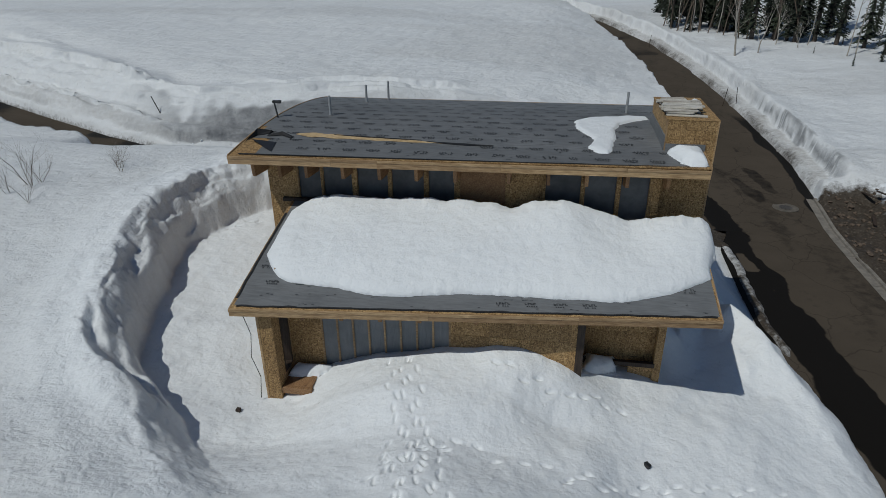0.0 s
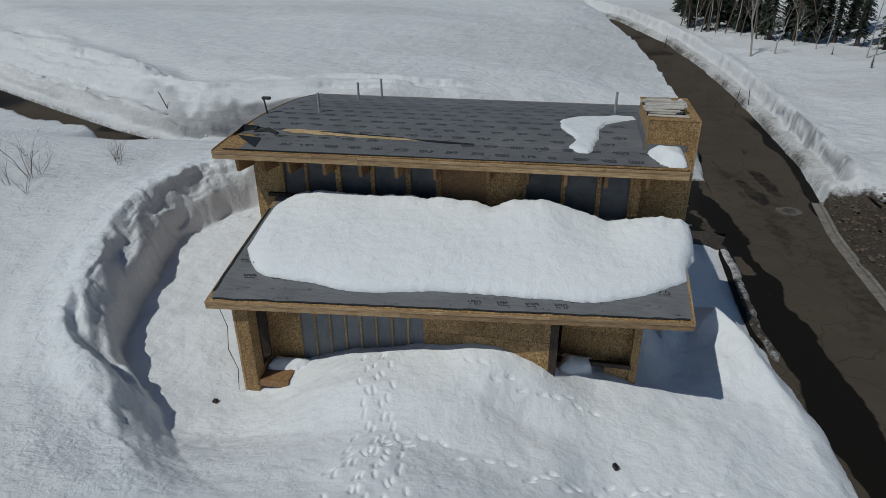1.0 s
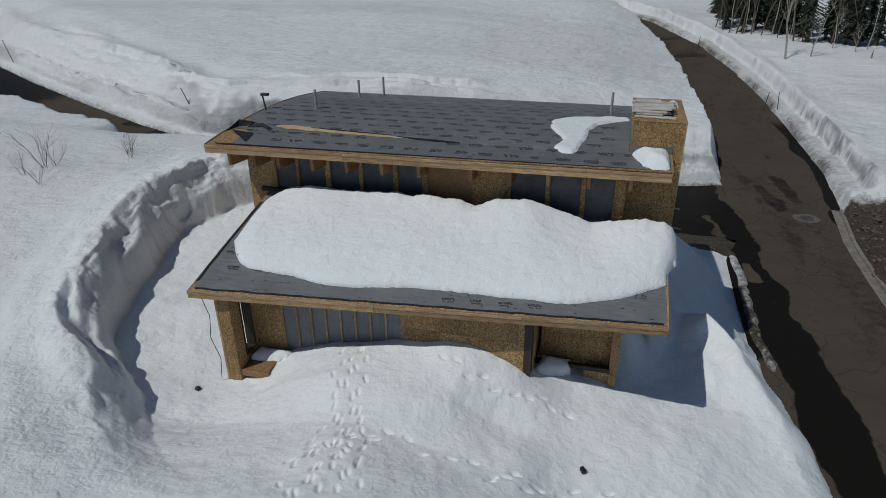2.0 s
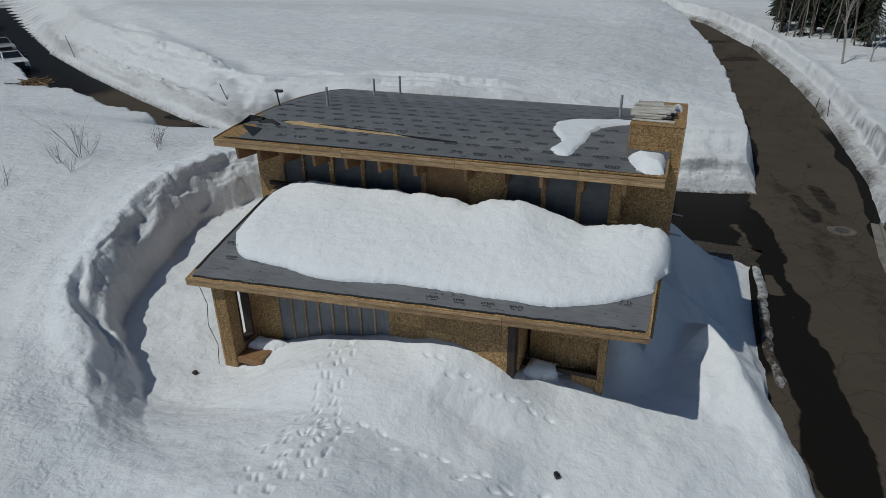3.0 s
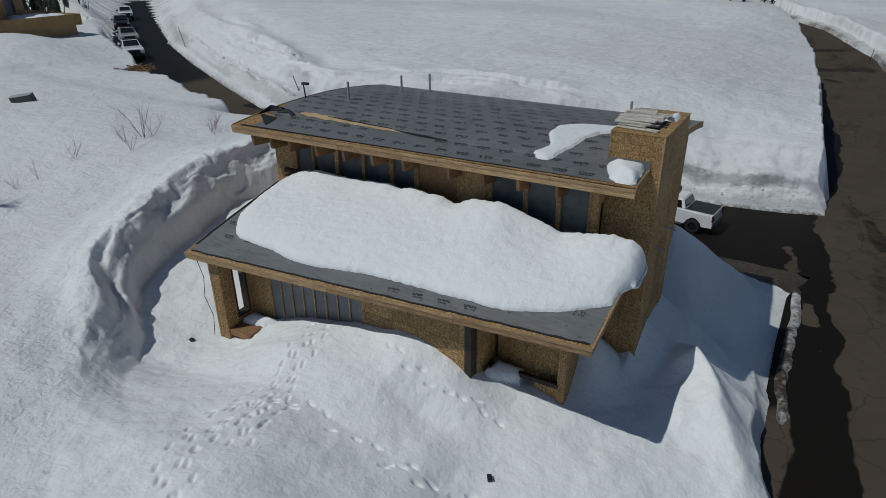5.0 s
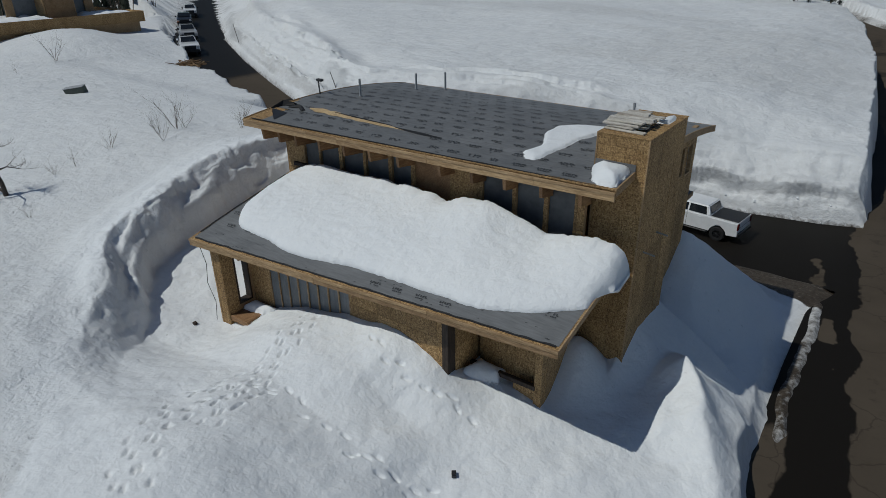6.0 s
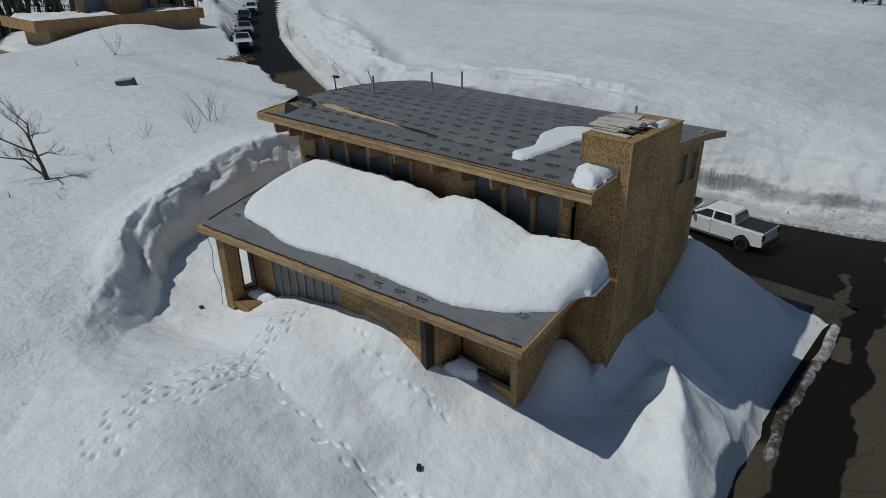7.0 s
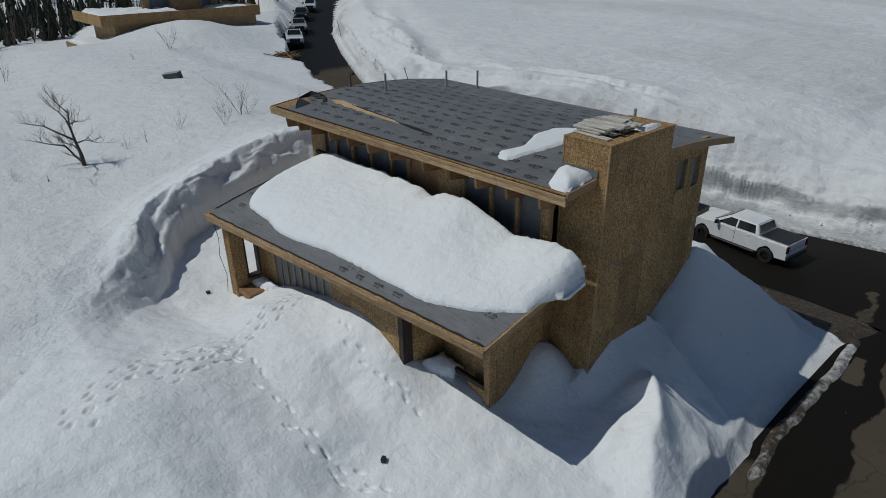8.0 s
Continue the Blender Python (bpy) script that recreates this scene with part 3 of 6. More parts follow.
    ice_shade = np.maximum(ice_shade, np.where(north, 0.4 * west * streaky * ss(0.4, 0.6, q) * ss(top + 0.1, top - 0.2, q), 0))
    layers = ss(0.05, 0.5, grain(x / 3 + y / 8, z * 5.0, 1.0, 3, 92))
    ice_shade = np.maximum(ice_shade, np.where(road < 0, 0.8 * layers * ss(1.4, 1.52, r_out) * ss(2.1, 1.9, r_out) * ss(42, 44, y) * ss(66, 58, y), 0))
    wind = np.where(north & (q > 2), 0.62, np.where(road < 0, 0.1, 0.12 + 0.28 * ss(0.2, 2.5, rim)))
    hang = 0.16 * ss(13.5, 17, y) * wall * np.exp(-((rim + 0.1 + 0.3 * wob) / 0.28) ** 2) * (0.6 + 0.9 * crumb) * ss(0.3, 0.9, wall)
    cups = np.where(north | (road < 0), 0.42, 0.22 + 0.34 * ss(-base - 1.0, 1.0, rim))
    return z, dirt, grime_shade, wind, over, hang, cups, ice_shade


def stride(line, rng, double):
    """Places and headings of the steps along a trail."""
    out = []
    for p, q in zip(line, line[1:]):
        n = max(1, int(math.hypot(q[0] - p[0], q[1] - p[1]) / 0.42))
        a = math.atan2(q[1] - p[1], q[0] - p[0])
        for k in range(n):
            for lane_no in range(double):
                off = (0.1 if (k + lane_no) % 2 else -0.1) + (lane_no - (double - 1) / 2) * 0.36 + rng.uniform(-0.05, 0.05)
                t = (k + rng.uniform(-0.2, 0.2)) / n
                out.append((p[0] + t * (q[0] - p[0]) - off * math.sin(a), p[1] + t * (q[1] - p[1]) + off * math.cos(a), a + rng.uniform(-0.22, 0.22)))
    return out


_step_rng = random.Random(3)
STEPS = [s for trail, double in TRAILS for s in stride(trail, _step_rng, double)]


def spaced(lo, fine_lo, fine_hi, hi, step, mid_lo, mid_hi, cap):
    """Grid lines: even between fine_lo and fine_hi, no wider than cap out to mid_lo and mid_hi, then wider and wider."""
    lines = list(np.arange(fine_lo, fine_hi + 1e-6, step))
    for end, bound, sign in ((lo, mid_lo, -1), (hi, mid_hi, 1)):
        s, v, far = step, lines[0] if sign < 0 else lines[-1], []
        while sign * (end - v) > 0:
            s = min(s * 1.04, cap) if sign * (bound - v) > 0 else min(s * 1.12, 14)
            v += sign * s
            far.append(v)
        lines = far[::-1] + lines if sign < 0 else lines + far
    return np.array(lines)


def link(name, verts, faces, mat, attributes=None, smooth=True):
    me = bpy.data.meshes.new(name)
    me.from_pydata([tuple(v) for v in verts], [], [tuple(f) for f in faces])
    me.materials.append(mat)
    for key, vals in (attributes or {}).items():
        me.attributes.new(key, "FLOAT", "POINT").data.foreach_set("value", np.asarray(vals, dtype=np.float32))
    if smooth:
        me.polygons.foreach_set("use_smooth", [True] * len(me.polygons))
    me.update()
    return new(name, me)


def sheet_faces(rows, cols):
    i = np.arange((rows - 1) * cols).reshape(rows - 1, cols)[:, :-1].ravel()
    return np.stack([i, i + 1, i + cols + 1, i + cols], 1)


gx = spaced(-420, -14.3, 12.6, 320, 0.058, -62, 30, 0.4)
gx = np.concatenate([gx[gx < -52], np.arange(-52, -14.3, 0.17), gx[(gx > -14.2) & (gx < -3.2)], np.arange(-3.2, 6.2, 0.042), gx[(gx > 6.22) & (gx < 12.6)], np.arange(12.6, 25, 0.14), gx[gx > 25.1]])
gy = spaced(-160, 8.5, 28.0, 520, 0.058, 4, 112, 0.36)
gy = np.concatenate([gy[gy < 11.2], np.arange(11.2, 17.9, 0.045), gy[(gy > 17.93) & (gy < 28.0)], np.arange(28.0, 36.5, 0.15), np.arange(36.5, 50.0, 0.085), np.arange(50, 56, 0.2), gy[gy > 56.2]])
GX, GY = np.meshgrid(gx, gy)
GZ, GD, GG, GW, GO, GH, GC, GI = land(GX.ravel(), GY.ravel())
# lips that lean out over the cut faces
RD = along(RIM, GX, GY)[0]
ry_, rx_ = np.gradient(RD, gy, gx)
GX2 = GX - np.clip(rx_, -1, 1) * GH.reshape(GX.shape)
GY2 = GY - np.clip(ry_, -1, 1) * GH.reshape(GX.shape) - GO.reshape(GX.shape)
ground = link("ground", np.stack([GX2.ravel(), GY2.ravel(), GZ], 1), sheet_faces(len(gy), len(gx)), SNOW, {"dirt": GD, "grime_shade": GG, "wind": GW, "cups": GC, "ice_shade": GI})
tagged(ground, "deep trampled spring snow with ploughed banks and dirty edges", "snow ground", kind="structure")


def ribbon(name, line, step, across, label, wet_of, verge=0.0):
    """A paved surface along a line of knots."""
    pts = []
    for p, q in zip(line, line[1:]):
        n = max(1, round(math.hypot(q[0] - p[0], q[1] - p[1]) / step))
        for k in range(n):
            t = k / n
            pts.append([a + (b - a) * t for a, b in zip(p, q)])
    pts.append(list(line[-1]))
    pts = np.array(pts)
    for _ in range(12):
        pts[1:-1] = (pts[:-2] + 2 * pts[1:-1] + pts[2:]) / 4
    d = np.gradient(pts[:, :2], axis=0)
    d /= np.linalg.norm(d, axis=1)[:, None]
    u = np.linspace(1, -1, across)
    wide = pts[:, 3:4] + 0.15
    wide = wide + verge * np.where(u > 0, 1, 0) * (ss(19, 22, pts[:, 1:2]) * ss(36, 33, pts[:, 1:2]))
    X = pts[:, :1] - d[:, 1:2] * u * wide
    Y = pts[:, 1:2] + d[:, :1] * u * wide
    Z = pts[:, 2:3] + 0.06 * (1 - u ** 2) + 0 * X
    ob = link(name, np.stack([X.ravel(), Y.ravel(), Z.ravel()], 1), sheet_faces(len(pts), across)[:, ::-1], ASPHALT, {"wet": wet_of(X, Y, u + 0 * X).ravel()})
    return tagged(ob, label, "road", kind="structure")


# where the wet western part of the road ends: y, x
DAMP = [(-31, 14.4), (20, 14.3), (23, 14.1), (26, 14.1), (28.2, 13.6), (31.8, 13.2), (34, 13.05), (37.7, 12.75), (40, 12.35), (43, 11.9), (48, 12.3), (51, 12.5), (60, 12.4), (65, 11.3), (72, 9.0), (165, -90)]
# damp streaks, dark bands across the far road and, with a minus, dry islands: x, y, x, y, half width
STREAKS = [(14.25, 44.0, 15.1, 40.4, 0.33), (15.5, 45.8, 16.1, 42.0, 0.3), (13.2, 47.6, 13.6, 45.5, 0.14), (15.8, 50.5, 15.9, 49.6, 0.1),
           (9.6, 83.0, 13.6, 84.8, 0.9), (10.4, 79.0, 11.6, 78.4, 0.3), (7.5, 92.0, 10.5, 93.5, 0.8), (10.95, 38.6, 11.3, 36.2, -0.5), (12.15, 33.0, 12.4, 31.3, -0.34), (12.7, 29.5, 12.9, 28.6, -0.12)]


def damp(x, y):
    """How wet the asphalt is, 0 to 1."""
    wob = 0.3 * grain(x, y / 2, 1.8, 4, 21)
    x, y = x + 0.16 * grain(x, y, 1.1, 4, 33), y + 0.15 * grain(x, y, 1.3, 3, 34)
    w = ss(0.12, -0.12, x - np.interp(y, [k[0] for k in DAMP], [k[1] for k in DAMP]) + wob)
    for x0, y0, x1, y1, r in STREAKS:
        d = np.abs(along([(x0, y0), (x1, y1)], x, y)[0]) + 1.1 * wob * min(1, abs(r) * 2.5)
        s = ss(abs(r) + 0.1, abs(r) - 0.1, d)
        w = np.maximum(w, 0.52 * s) if r > 0 else w * (1 - s)
    w = w * (1 - 0.9 * ss(26, 23.5, y + 2 * wob) * ss(12.55, 12.2, x - 0.13 * (23 - y) + wob))
    return np.maximum(w, 0.3 + 0.12 * grain(x, y / 3, 1.5, 4, 29))


def road_wet(x, y, u):
    gutter = ss(0.74, 0.84, -u + 0.1 * grain(x, y, 2.5, 3, 22)) * ss(64, 54, y) * ss(30, 36, y)
    return np.maximum(damp(x, y), gutter)


def lane_wet(x, y, u):
    dry = ss(-24, -27, x) * ss(-44, -36, x) * (grain(x, y, 4, 2, 26) > -0.2)
    return damp(x, y) * (1 - 0.85 * dry)


road = ribbon("road", [k for k in ROAD if k[1] > -31 and k[1] < 165], 0.15, 81, "worn brown-grey asphalt road with wet dark melt streaks", road_wet, 0.8)
lane = ribbon("lane", [(LANE[0][0] - 1.0, LANE[0][1], LANE[0][2] - 0.06, LANE[0][3])] + [(k[0], k[1], k[2] - 0.05, k[3]) for k in LANE[1:12]], 0.15, 71, "wet dark asphalt drive behind the house", lane_wet)

# ---- building blocks ----
def part(name, bm, mat, parent, label="", smooth=False):
    """Links a bmesh as one mesh object under a thing or a part."""
    me = bpy.data.meshes.new(name)
    bm.normal_update()
    bm.to_mesh(me)
    bm.free()
    me.materials.append(mat)
    if smooth:
        me.polygons.foreach_set("use_smooth", [True] * len(me.polygons))
    ob = new(name, me)
    if parent:
        ob.parent = parent
    return tagged(ob, label)


def piece(name, me, m, parent, label=""):
    """One more object on a mesh that is shared."""
    ob = new(name, me)
    ob.parent = parent
    ob.matrix_basis = m
    return tagged(ob, label)


def thing(name, at, label, category, group="", turn=0.0):
    ob = new(name)
    ob.empty_display_size = 0.3
    ob.matrix_basis = pose(*at, 0, 0, turn)
    return tagged(ob, label, category, group)


def add_box(bm, lo, hi, m=None, bevel=0.0):
    """A box between two corners, turned by m, with its edges eased."""
    sub = bmesh.new()
    bmesh.ops.create_cube(sub, size=1.0)
    for v in sub.verts:
        v.co = Vector([lo[k] + (v.co[k] + 0.5) * (hi[k] - lo[k]) for k in range(3)])
    if bevel:
        bmesh.ops.bevel(sub, geom=sub.edges[:], offset=bevel, segments=1, affect="EDGES")
    if m:
        bmesh.ops.transform(sub, matrix=m, verts=sub.verts[:])
    me = bpy.data.meshes.new("t")
    sub.to_mesh(me)
    sub.free()
    bm.from_mesh(me)
    bpy.data.meshes.remove(me)
    return bm


def box(lo, hi, m=None, bevel=0.0):
    return add_box(bmesh.new(), lo, hi, m, bevel)


def add_rod(bm, p, q, r0, r1=None, sides=8):
    """A tapered round bar from p to q."""
    p, q = Vector(p), Vector(q)
    r1 = r0 if r1 is None else r1
    turn = (q - p).to_track_quat("Z", "Y").to_matrix()
    rings = []
    for c, r in ((p, r0), (q, r1)):
        rings.append([bm.verts.new(c + turn @ Vector((r * math.cos(2 * math.pi * k / sides), r * math.sin(2 * math.pi * k / sides), 0))) for k in range(sides)])
    for k in range(sides):
        bm.faces.new((rings[0][k], rings[0][(k + 1) % sides], rings[1][(k + 1) % sides], rings[1][k]))
    bm.faces.new(rings[0][::-1])
    bm.faces.new(rings[1])
    return bm


def rod(p, q, r0, r1=None, sides=8):
    return add_rod(bmesh.new(), p, q, r0, r1, sides)


def add_prism(bm, outline, y0, y1, axis="y"):
    """A closed outline of (a, b) drawn out along an axis."""
    put = {"y": lambda a, b, c: (a, c, b), "x": lambda a, b, c: (c, a, b), "z": lambda a, b, c: (a, b, c)}[axis]
    rings = [[bm.verts.new(put(a, b, c)) for a, b in outline] for c in (y0, y1)]
    n = len(outline)
    for k in range(n):
        bm.faces.new((rings[0][k], rings[0][(k + 1) % n], rings[1][(k + 1) % n], rings[1][k]))
    bm.faces.new(rings[0][::-1])
    bm.faces.new(rings[1])
    bmesh.ops.recalc_face_normals(bm, faces=bm.faces[:])
    return bm


BOARDS = {}


def sheet_mesh(w, h, t=0.012, mat=None):
    """A board standing on its edge, its face towards -y; alike sizes share one mesh."""
    mat = mat or OSB
    key = (round(w, 2), round(h, 2), mat.name)
    if key not in BOARDS:
        bm = box((0, -t, 0), (w, 0, h), None, 0.003)
        me = bpy.data.meshes.new("osb_sheet")
        bm.to_mesh(me)
        bm.free()
        me.materials.append(mat)
        BOARDS[key] = me
    return BOARDS[key]


def osb_wall(name, a, b, z0, z1, parent, holes=(), thick=0.15, wide=1.22, tall=2.44, start=0.0, top=None, label="bare OSB sheathing"):
    """A wall from plan point a to b, its outer face to the right of that way, clad with sheets. holes: (s0, s1, low, high).
    top: height of the wall's head at a run s, where it follows a roof."""
    run = math.hypot(b[0] - a[0], b[1] - a[1])
    m = pose(a[0], a[1], 0, 0, 0, math.degrees(math.atan2(b[1] - a[1], b[0] - a[0])))
    cuts = sorted({0.0, run, *[max(0, min(run, s)) for h in holes for s in h[:2]]})
    rects = []
    for s0, s1 in zip(cuts, cuts[1:]):
        spans = [(z0, z1)]
        for h in holes:
            if h[0] < (s0 + s1) / 2 < h[1]:
                spans = [p for lo, hi in spans for p in ((lo, min(hi, h[2])), (max(lo, h[3]), hi)) if p[1] - p[0] > 0.01]
        rects += [(s0, s1, lo, hi) for lo, hi in spans]
    core = bmesh.new()
    for s0, s1, lo, hi in rects:
        add_box(core, (s0, 0, lo), (s1, thick, hi), m)
    wall = part(name, core, LUMBER, parent, label)
    for s0, s1, lo, hi in rects:
        k0 = math.floor((s0 - start) / wide)
        for k in range(k0, math.ceil((s1 - start) / wide) + 1):
            p, q = max(s0, start + k * wide), min(s1, start + (k + 1) * wide)
            if q - p < 0.03:
                continue
            j = 0
            while z0 + j * tall < hi:
                u, v = max(lo, z0 + j * tall), min(hi, z0 + (j + 1) * tall)
                j += 1
                if v - u < 0.03:
                    continue
                piece("osb_sheet", sheet_mesh(q - p - 0.006, v - u - 0.006), m @ pose(p + 0.003, -0.002, u + 0.003), wall)
    return wall


# ---- the house ----
def arch(y):
    """Height of the upper roof's deck."""
    return 8.95 - 0.0150 * (y - 24.6) ** 2


def slope(x, y):
    """Height of the lower roof's deck; it rises from a front edge that runs askew to the walls."""
    d = (y - 16.18 - 0.1 * (x + 7.04)) * 0.995
    return 5.36 + 0.262 * d - 0.004 * d * d


house = thing("house", (0, 22, 2.0), "unfinished two-level timber house clad in bare OSB, snow on its roofs", "house")
house.matrix_basis = Matrix()

# upper block
UW = 21.75
upper_front = osb_wall("upper_front_wall", (-7.95, UW), (5.6, UW), 5.6, 8.45, house,
                       [(1.12, 1.95, 6.3, 8.1), (2.05, 3.1, 6.3, 8.1), (3.3, 4.4, 6.3, 8.1), (4.55, 5.68, 6.3, 8.1), (5.85, 6.75, 6.3, 8.1), (6.95, 8.5, 6.2, 8.1),
                        (9.85, 11.0, 6.3, 8.1), (11.15, 12.15, 6.3, 8.1), (12.3, 13.2, 6.3, 8.1)], start=1.1)
for s0, s1 in ((1.12, 1.95), (2.05, 3.1), (3.3, 4.4), (4.55, 5.68), (5.85, 6.75), (9.85, 11.0), (11.15, 12.15), (12.3, 13.2)):
    part("window_sheeting", box((-7.95 + s0 - 0.02, UW + 0.1, 6.25), (-7.95 + s1 + 0.02, UW + 0.13, 8.15)), SHADED_WRAP, upper_front, "slack grey building wrap over a window opening, darkened for the eave's shade")
part("door_panel", box((-1.02, UW + 0.05, 6.15), (0.57, UW + 0.1, 8.12)), RAFTER, upper_front, "brown plywood panel")
part("window_sill", box((-7.45, UW - 0.16, 6.62), (-6.3, UW + 0.0, 6.76), None, 0.01), DARKWOOD, upper_front, "dark timber sill")
osb_wall("upper_left_wall", (-7.95, 29.05), (-7.95, UW), 2.0, 8.6, house, start=0.3)
osb_wall("upper_back_wall", (6.6, 29.05), (-7.95, 29.05), 1.0, 8.6, house, [(9.0, 11.4, 1.0, 3.4)], start=0.2)
right = osb_wall("upper_right_wall", (6.6, 25.4), (6.6, 29.05), 1.0, 8.72, house, [(1.7, 2.3, 7.12, 8.2), (2.62, 3.25, 7.02, 8.12)], start=0.5)
for s0, s1, lo, hi in ((1.7, 2.3, 7.12, 8.2), (2.62, 3.25, 7.02, 8.12)):
    win = part("window", box((6.48, 25.4 + s0, lo), (6.5, 25.4 + s1, hi)), SHEETING, house, "small opening closed with grey wrap")
    fr = bmesh.new()
    for p, q in (((6.46, 25.4 + s0, lo), (6.63, 25.4 + s0 + 0.05, hi)), ((6.46, 25.4 + s1 - 0.05, lo), (6.63, 25.4 + s1, hi)), ((6.46, 25.4 + s0 + 0.05, lo), (6.63, 25.4 + s1 - 0.05, lo + 0.06))):
        add_box(fr, p, q)
    part("window_frame", fr, LUMBER, win)
canopy = part("back_canopy", box((3.2, 29.1, 5.55), (6.5, 30.25, 5.75), None, 0.02), LUMBER, house, "flat timber canopy over the back door")
part("canopy_membrane", box((3.25, 29.2, 5.755), (6.45, 30.2, 5.77)), MEMBRANE, canopy)

# upper roof
LEFT, RIGHT, FRONT, BACK = -8.62, 6.82, 20.36, 30.45


def front_y(x):
    return 20.33 + 0.032 * (x + 8.5)


def arched_slab(x0, x1, y0, y1, up, thick, nx=1, ny=24, wave=0.0, front=None):
    """A slab that follows the arch of the upper roof."""
    bm = bmesh.new()
    rows = []
    for j in range(ny + 1):
        row = []
        for i in range(nx + 1):
            x = x0 + (x1 - x0) * i / nx
            ya = front(x) if front else y0
            y = ya + (y1 - ya) * j / ny
            row.append((x, y, arch(y) + up + (wave * noise.noise((x * 1.3, y * 2.0, 3.1)) if wave else 0)))
        rows.append(row)
    top = [[bm.verts.new(p) for p in row] for row in rows]
    low = [[bm.verts.new((p[0], p[1], p[2] - thick)) for p in row] for row in rows]
    for j in range(ny):
        for i in range(nx):
            bm.faces.new((top[j][i], top[j][i + 1], top[j + 1][i + 1], top[j + 1][i]))
            bm.faces.new((low[j][i], low[j + 1][i], low[j + 1][i + 1], low[j][i + 1]))
    for i in range(nx):
        bm.faces.new((top[0][i], low[0][i], low[0][i + 1], top[0][i + 1]))
        bm.faces.new((top[ny][i], top[ny][i + 1], low[ny][i + 1], low[ny][i]))
    for j in range(ny):
        bm.faces.new((top[j][0], top[j + 1][0], low[j + 1][0], low[j][0]))
        bm.faces.new((top[j][nx], low[j][nx], low[j + 1][nx], top[j + 1][nx]))
    return bm


upper_roof = part("upper_roof", arched_slab(LEFT, RIGHT, 0, BACK, 0, 0.03, 1, 24, 0, lambda x: front_y(x) - 0.002), OSB, house, "gently arched OSB roof deck under grey membrane")
# courses of membrane, each lapped over the one below
edges = [20.62, 21.9, 23.22, 24.55, 25.9, 27.25, 28.6, 30.42]
for k, (y0, y1) in enumerate(zip(edges, edges[1:])):
    x0 = -7.75 if k == 0 else (-8.4 if k == 1 else -8.6)
    part("membrane_sheet", arched_slab(x0, RIGHT - 0.02, y0, y1 + 0.07, 0.008 + 0.004 * (k % 2), 0.004, 60, 6, 0.012, (lambda x: front_y(x) + 0.12) if k == 0 else None),
         MEMBRANE, upper_roof, "grey roofing membrane, printed and lapped")


def front_board(p, q, z, h, t, name, parent, joints, mat, cap=True):
    """A row of boards butted end to end along a roof's front edge."""
    run = math.hypot(q[0] - p[0], q[1] - p[1])
    m = pose(p[0], p[1], 0, 0, 0, math.degrees(math.atan2(q[1] - p[1], q[0] - p[0])))
    cuts = [0.0, *joints, run]
    for a, b in zip(cuts, cuts[1:]):
        part(name, box((a + 0.002, -t, z - h), (b - 0.002, 0, z), m, 0.006), mat, parent)
        if cap:
            part(name, box((a + 0.004, -t - 0.02, z - 0.085), (b - 0.003, -t, z + 0.004), m, 0.004), mat, parent)


front_board((-8.64, front_y(-8.64)), (6.84, front_y(6.84)), 8.67, 0.27, 0.045, "fascia_board", upper_roof, (3.55, 5.1, 9.1, 13.0), LUMBER)
for x, name in ((LEFT - 0.03, "rake_board"), (RIGHT, "rake_board")):
    part(name, arched_slab(x, x + 0.04, front_y(x), BACK, 0.03, 0.24, 1, 24), LUMBER, upper_roof)
part("fascia_board", box((LEFT, BACK, arch(BACK) - 0.22), (RIGHT, BACK + 0.04, arch(BACK) + 0.01)), LUMBER, upper_roof)
# black strip drawn in place of the dark gap behind the fascia
part("edge_strip", box((-8.28, 0, 0), (6.7, 0.05, 0.02), pose(0, front_y(0) + 0.06, arch(20.6) + 0.012, 0, 0, 1.83)), EDGE_BLACK, upper_roof, "black strip standing in for the dark gap at the membrane's edge")
for k, x in enumerate((-7.95, -7.02, -6.09, -4.83, -3.58, -2.34, -1.05, 0.7, 1.97, 3.18, 4.44, 5.7)):
    y0 = front_y(x) + 0.06
    part("rafter_tail", add_prism(bmesh.new(), [(y0 + 0.16, arch(y0) - 0.06), (y0 + 0.26, arch(y0) - 0.82), (UW + 0.02, arch(UW) - 1.05), (UW + 0.02, arch(UW) - 0.06)], x - 0.055, x + 0.055, "x"),
         RAFTER, upper_roof, "reddish brown rafter end")
part("soffit", arched_slab(LEFT + 0.05, RIGHT - 0.05, 0, UW, -0.035, 0.015, 1, 4, 0, lambda x: front_y(x) + 0.05), OSB, upper_roof)

# printed marks on the membrane, as plain bars
rng = random.Random(5)


def print_marks(bm, x, y, z_of, turn, size, strength):
    c, s = math.cos(turn), math.sin(turn)

    def bar(u0, u1, v0, v1):
        vs = []
        for u, v in ((u0, v0), (u1, v0), (u1, v1), (u0, v1)):
            px, py = x + u * c - v * s, y + u * s + v * c
            vs.append(bm.verts.new((px, py, z_of(px, py) + 0.026)))
        bm.faces.new(vs)
    for k in range(5):
        if rng.random() < strength:
            u = (-0.235 + k * 0.098) * size
            bar(u, u + 0.03 * size, 0.02, 0.02 + 0.1 * size)
            bar(u + 0.03 * size, u + 0.078 * size, 0.02 + (0.075 if k % 2 else 0.0) * size, 0.02 + (0.1 if k % 2 else 0.028) * size)
            if rng.random() < 0.6:
                bar(u + 0.036 * size, u + 0.074 * size, 0.02 + 0.042 * size, 0.02 + 0.064 * size)
    for k in range(5):
        if rng.random() < strength * 0.85:
            u = (-0.18 + k * 0.08) * size
            bar(u, u + 0.052 * size, -0.07 * size, -0.025 * size)


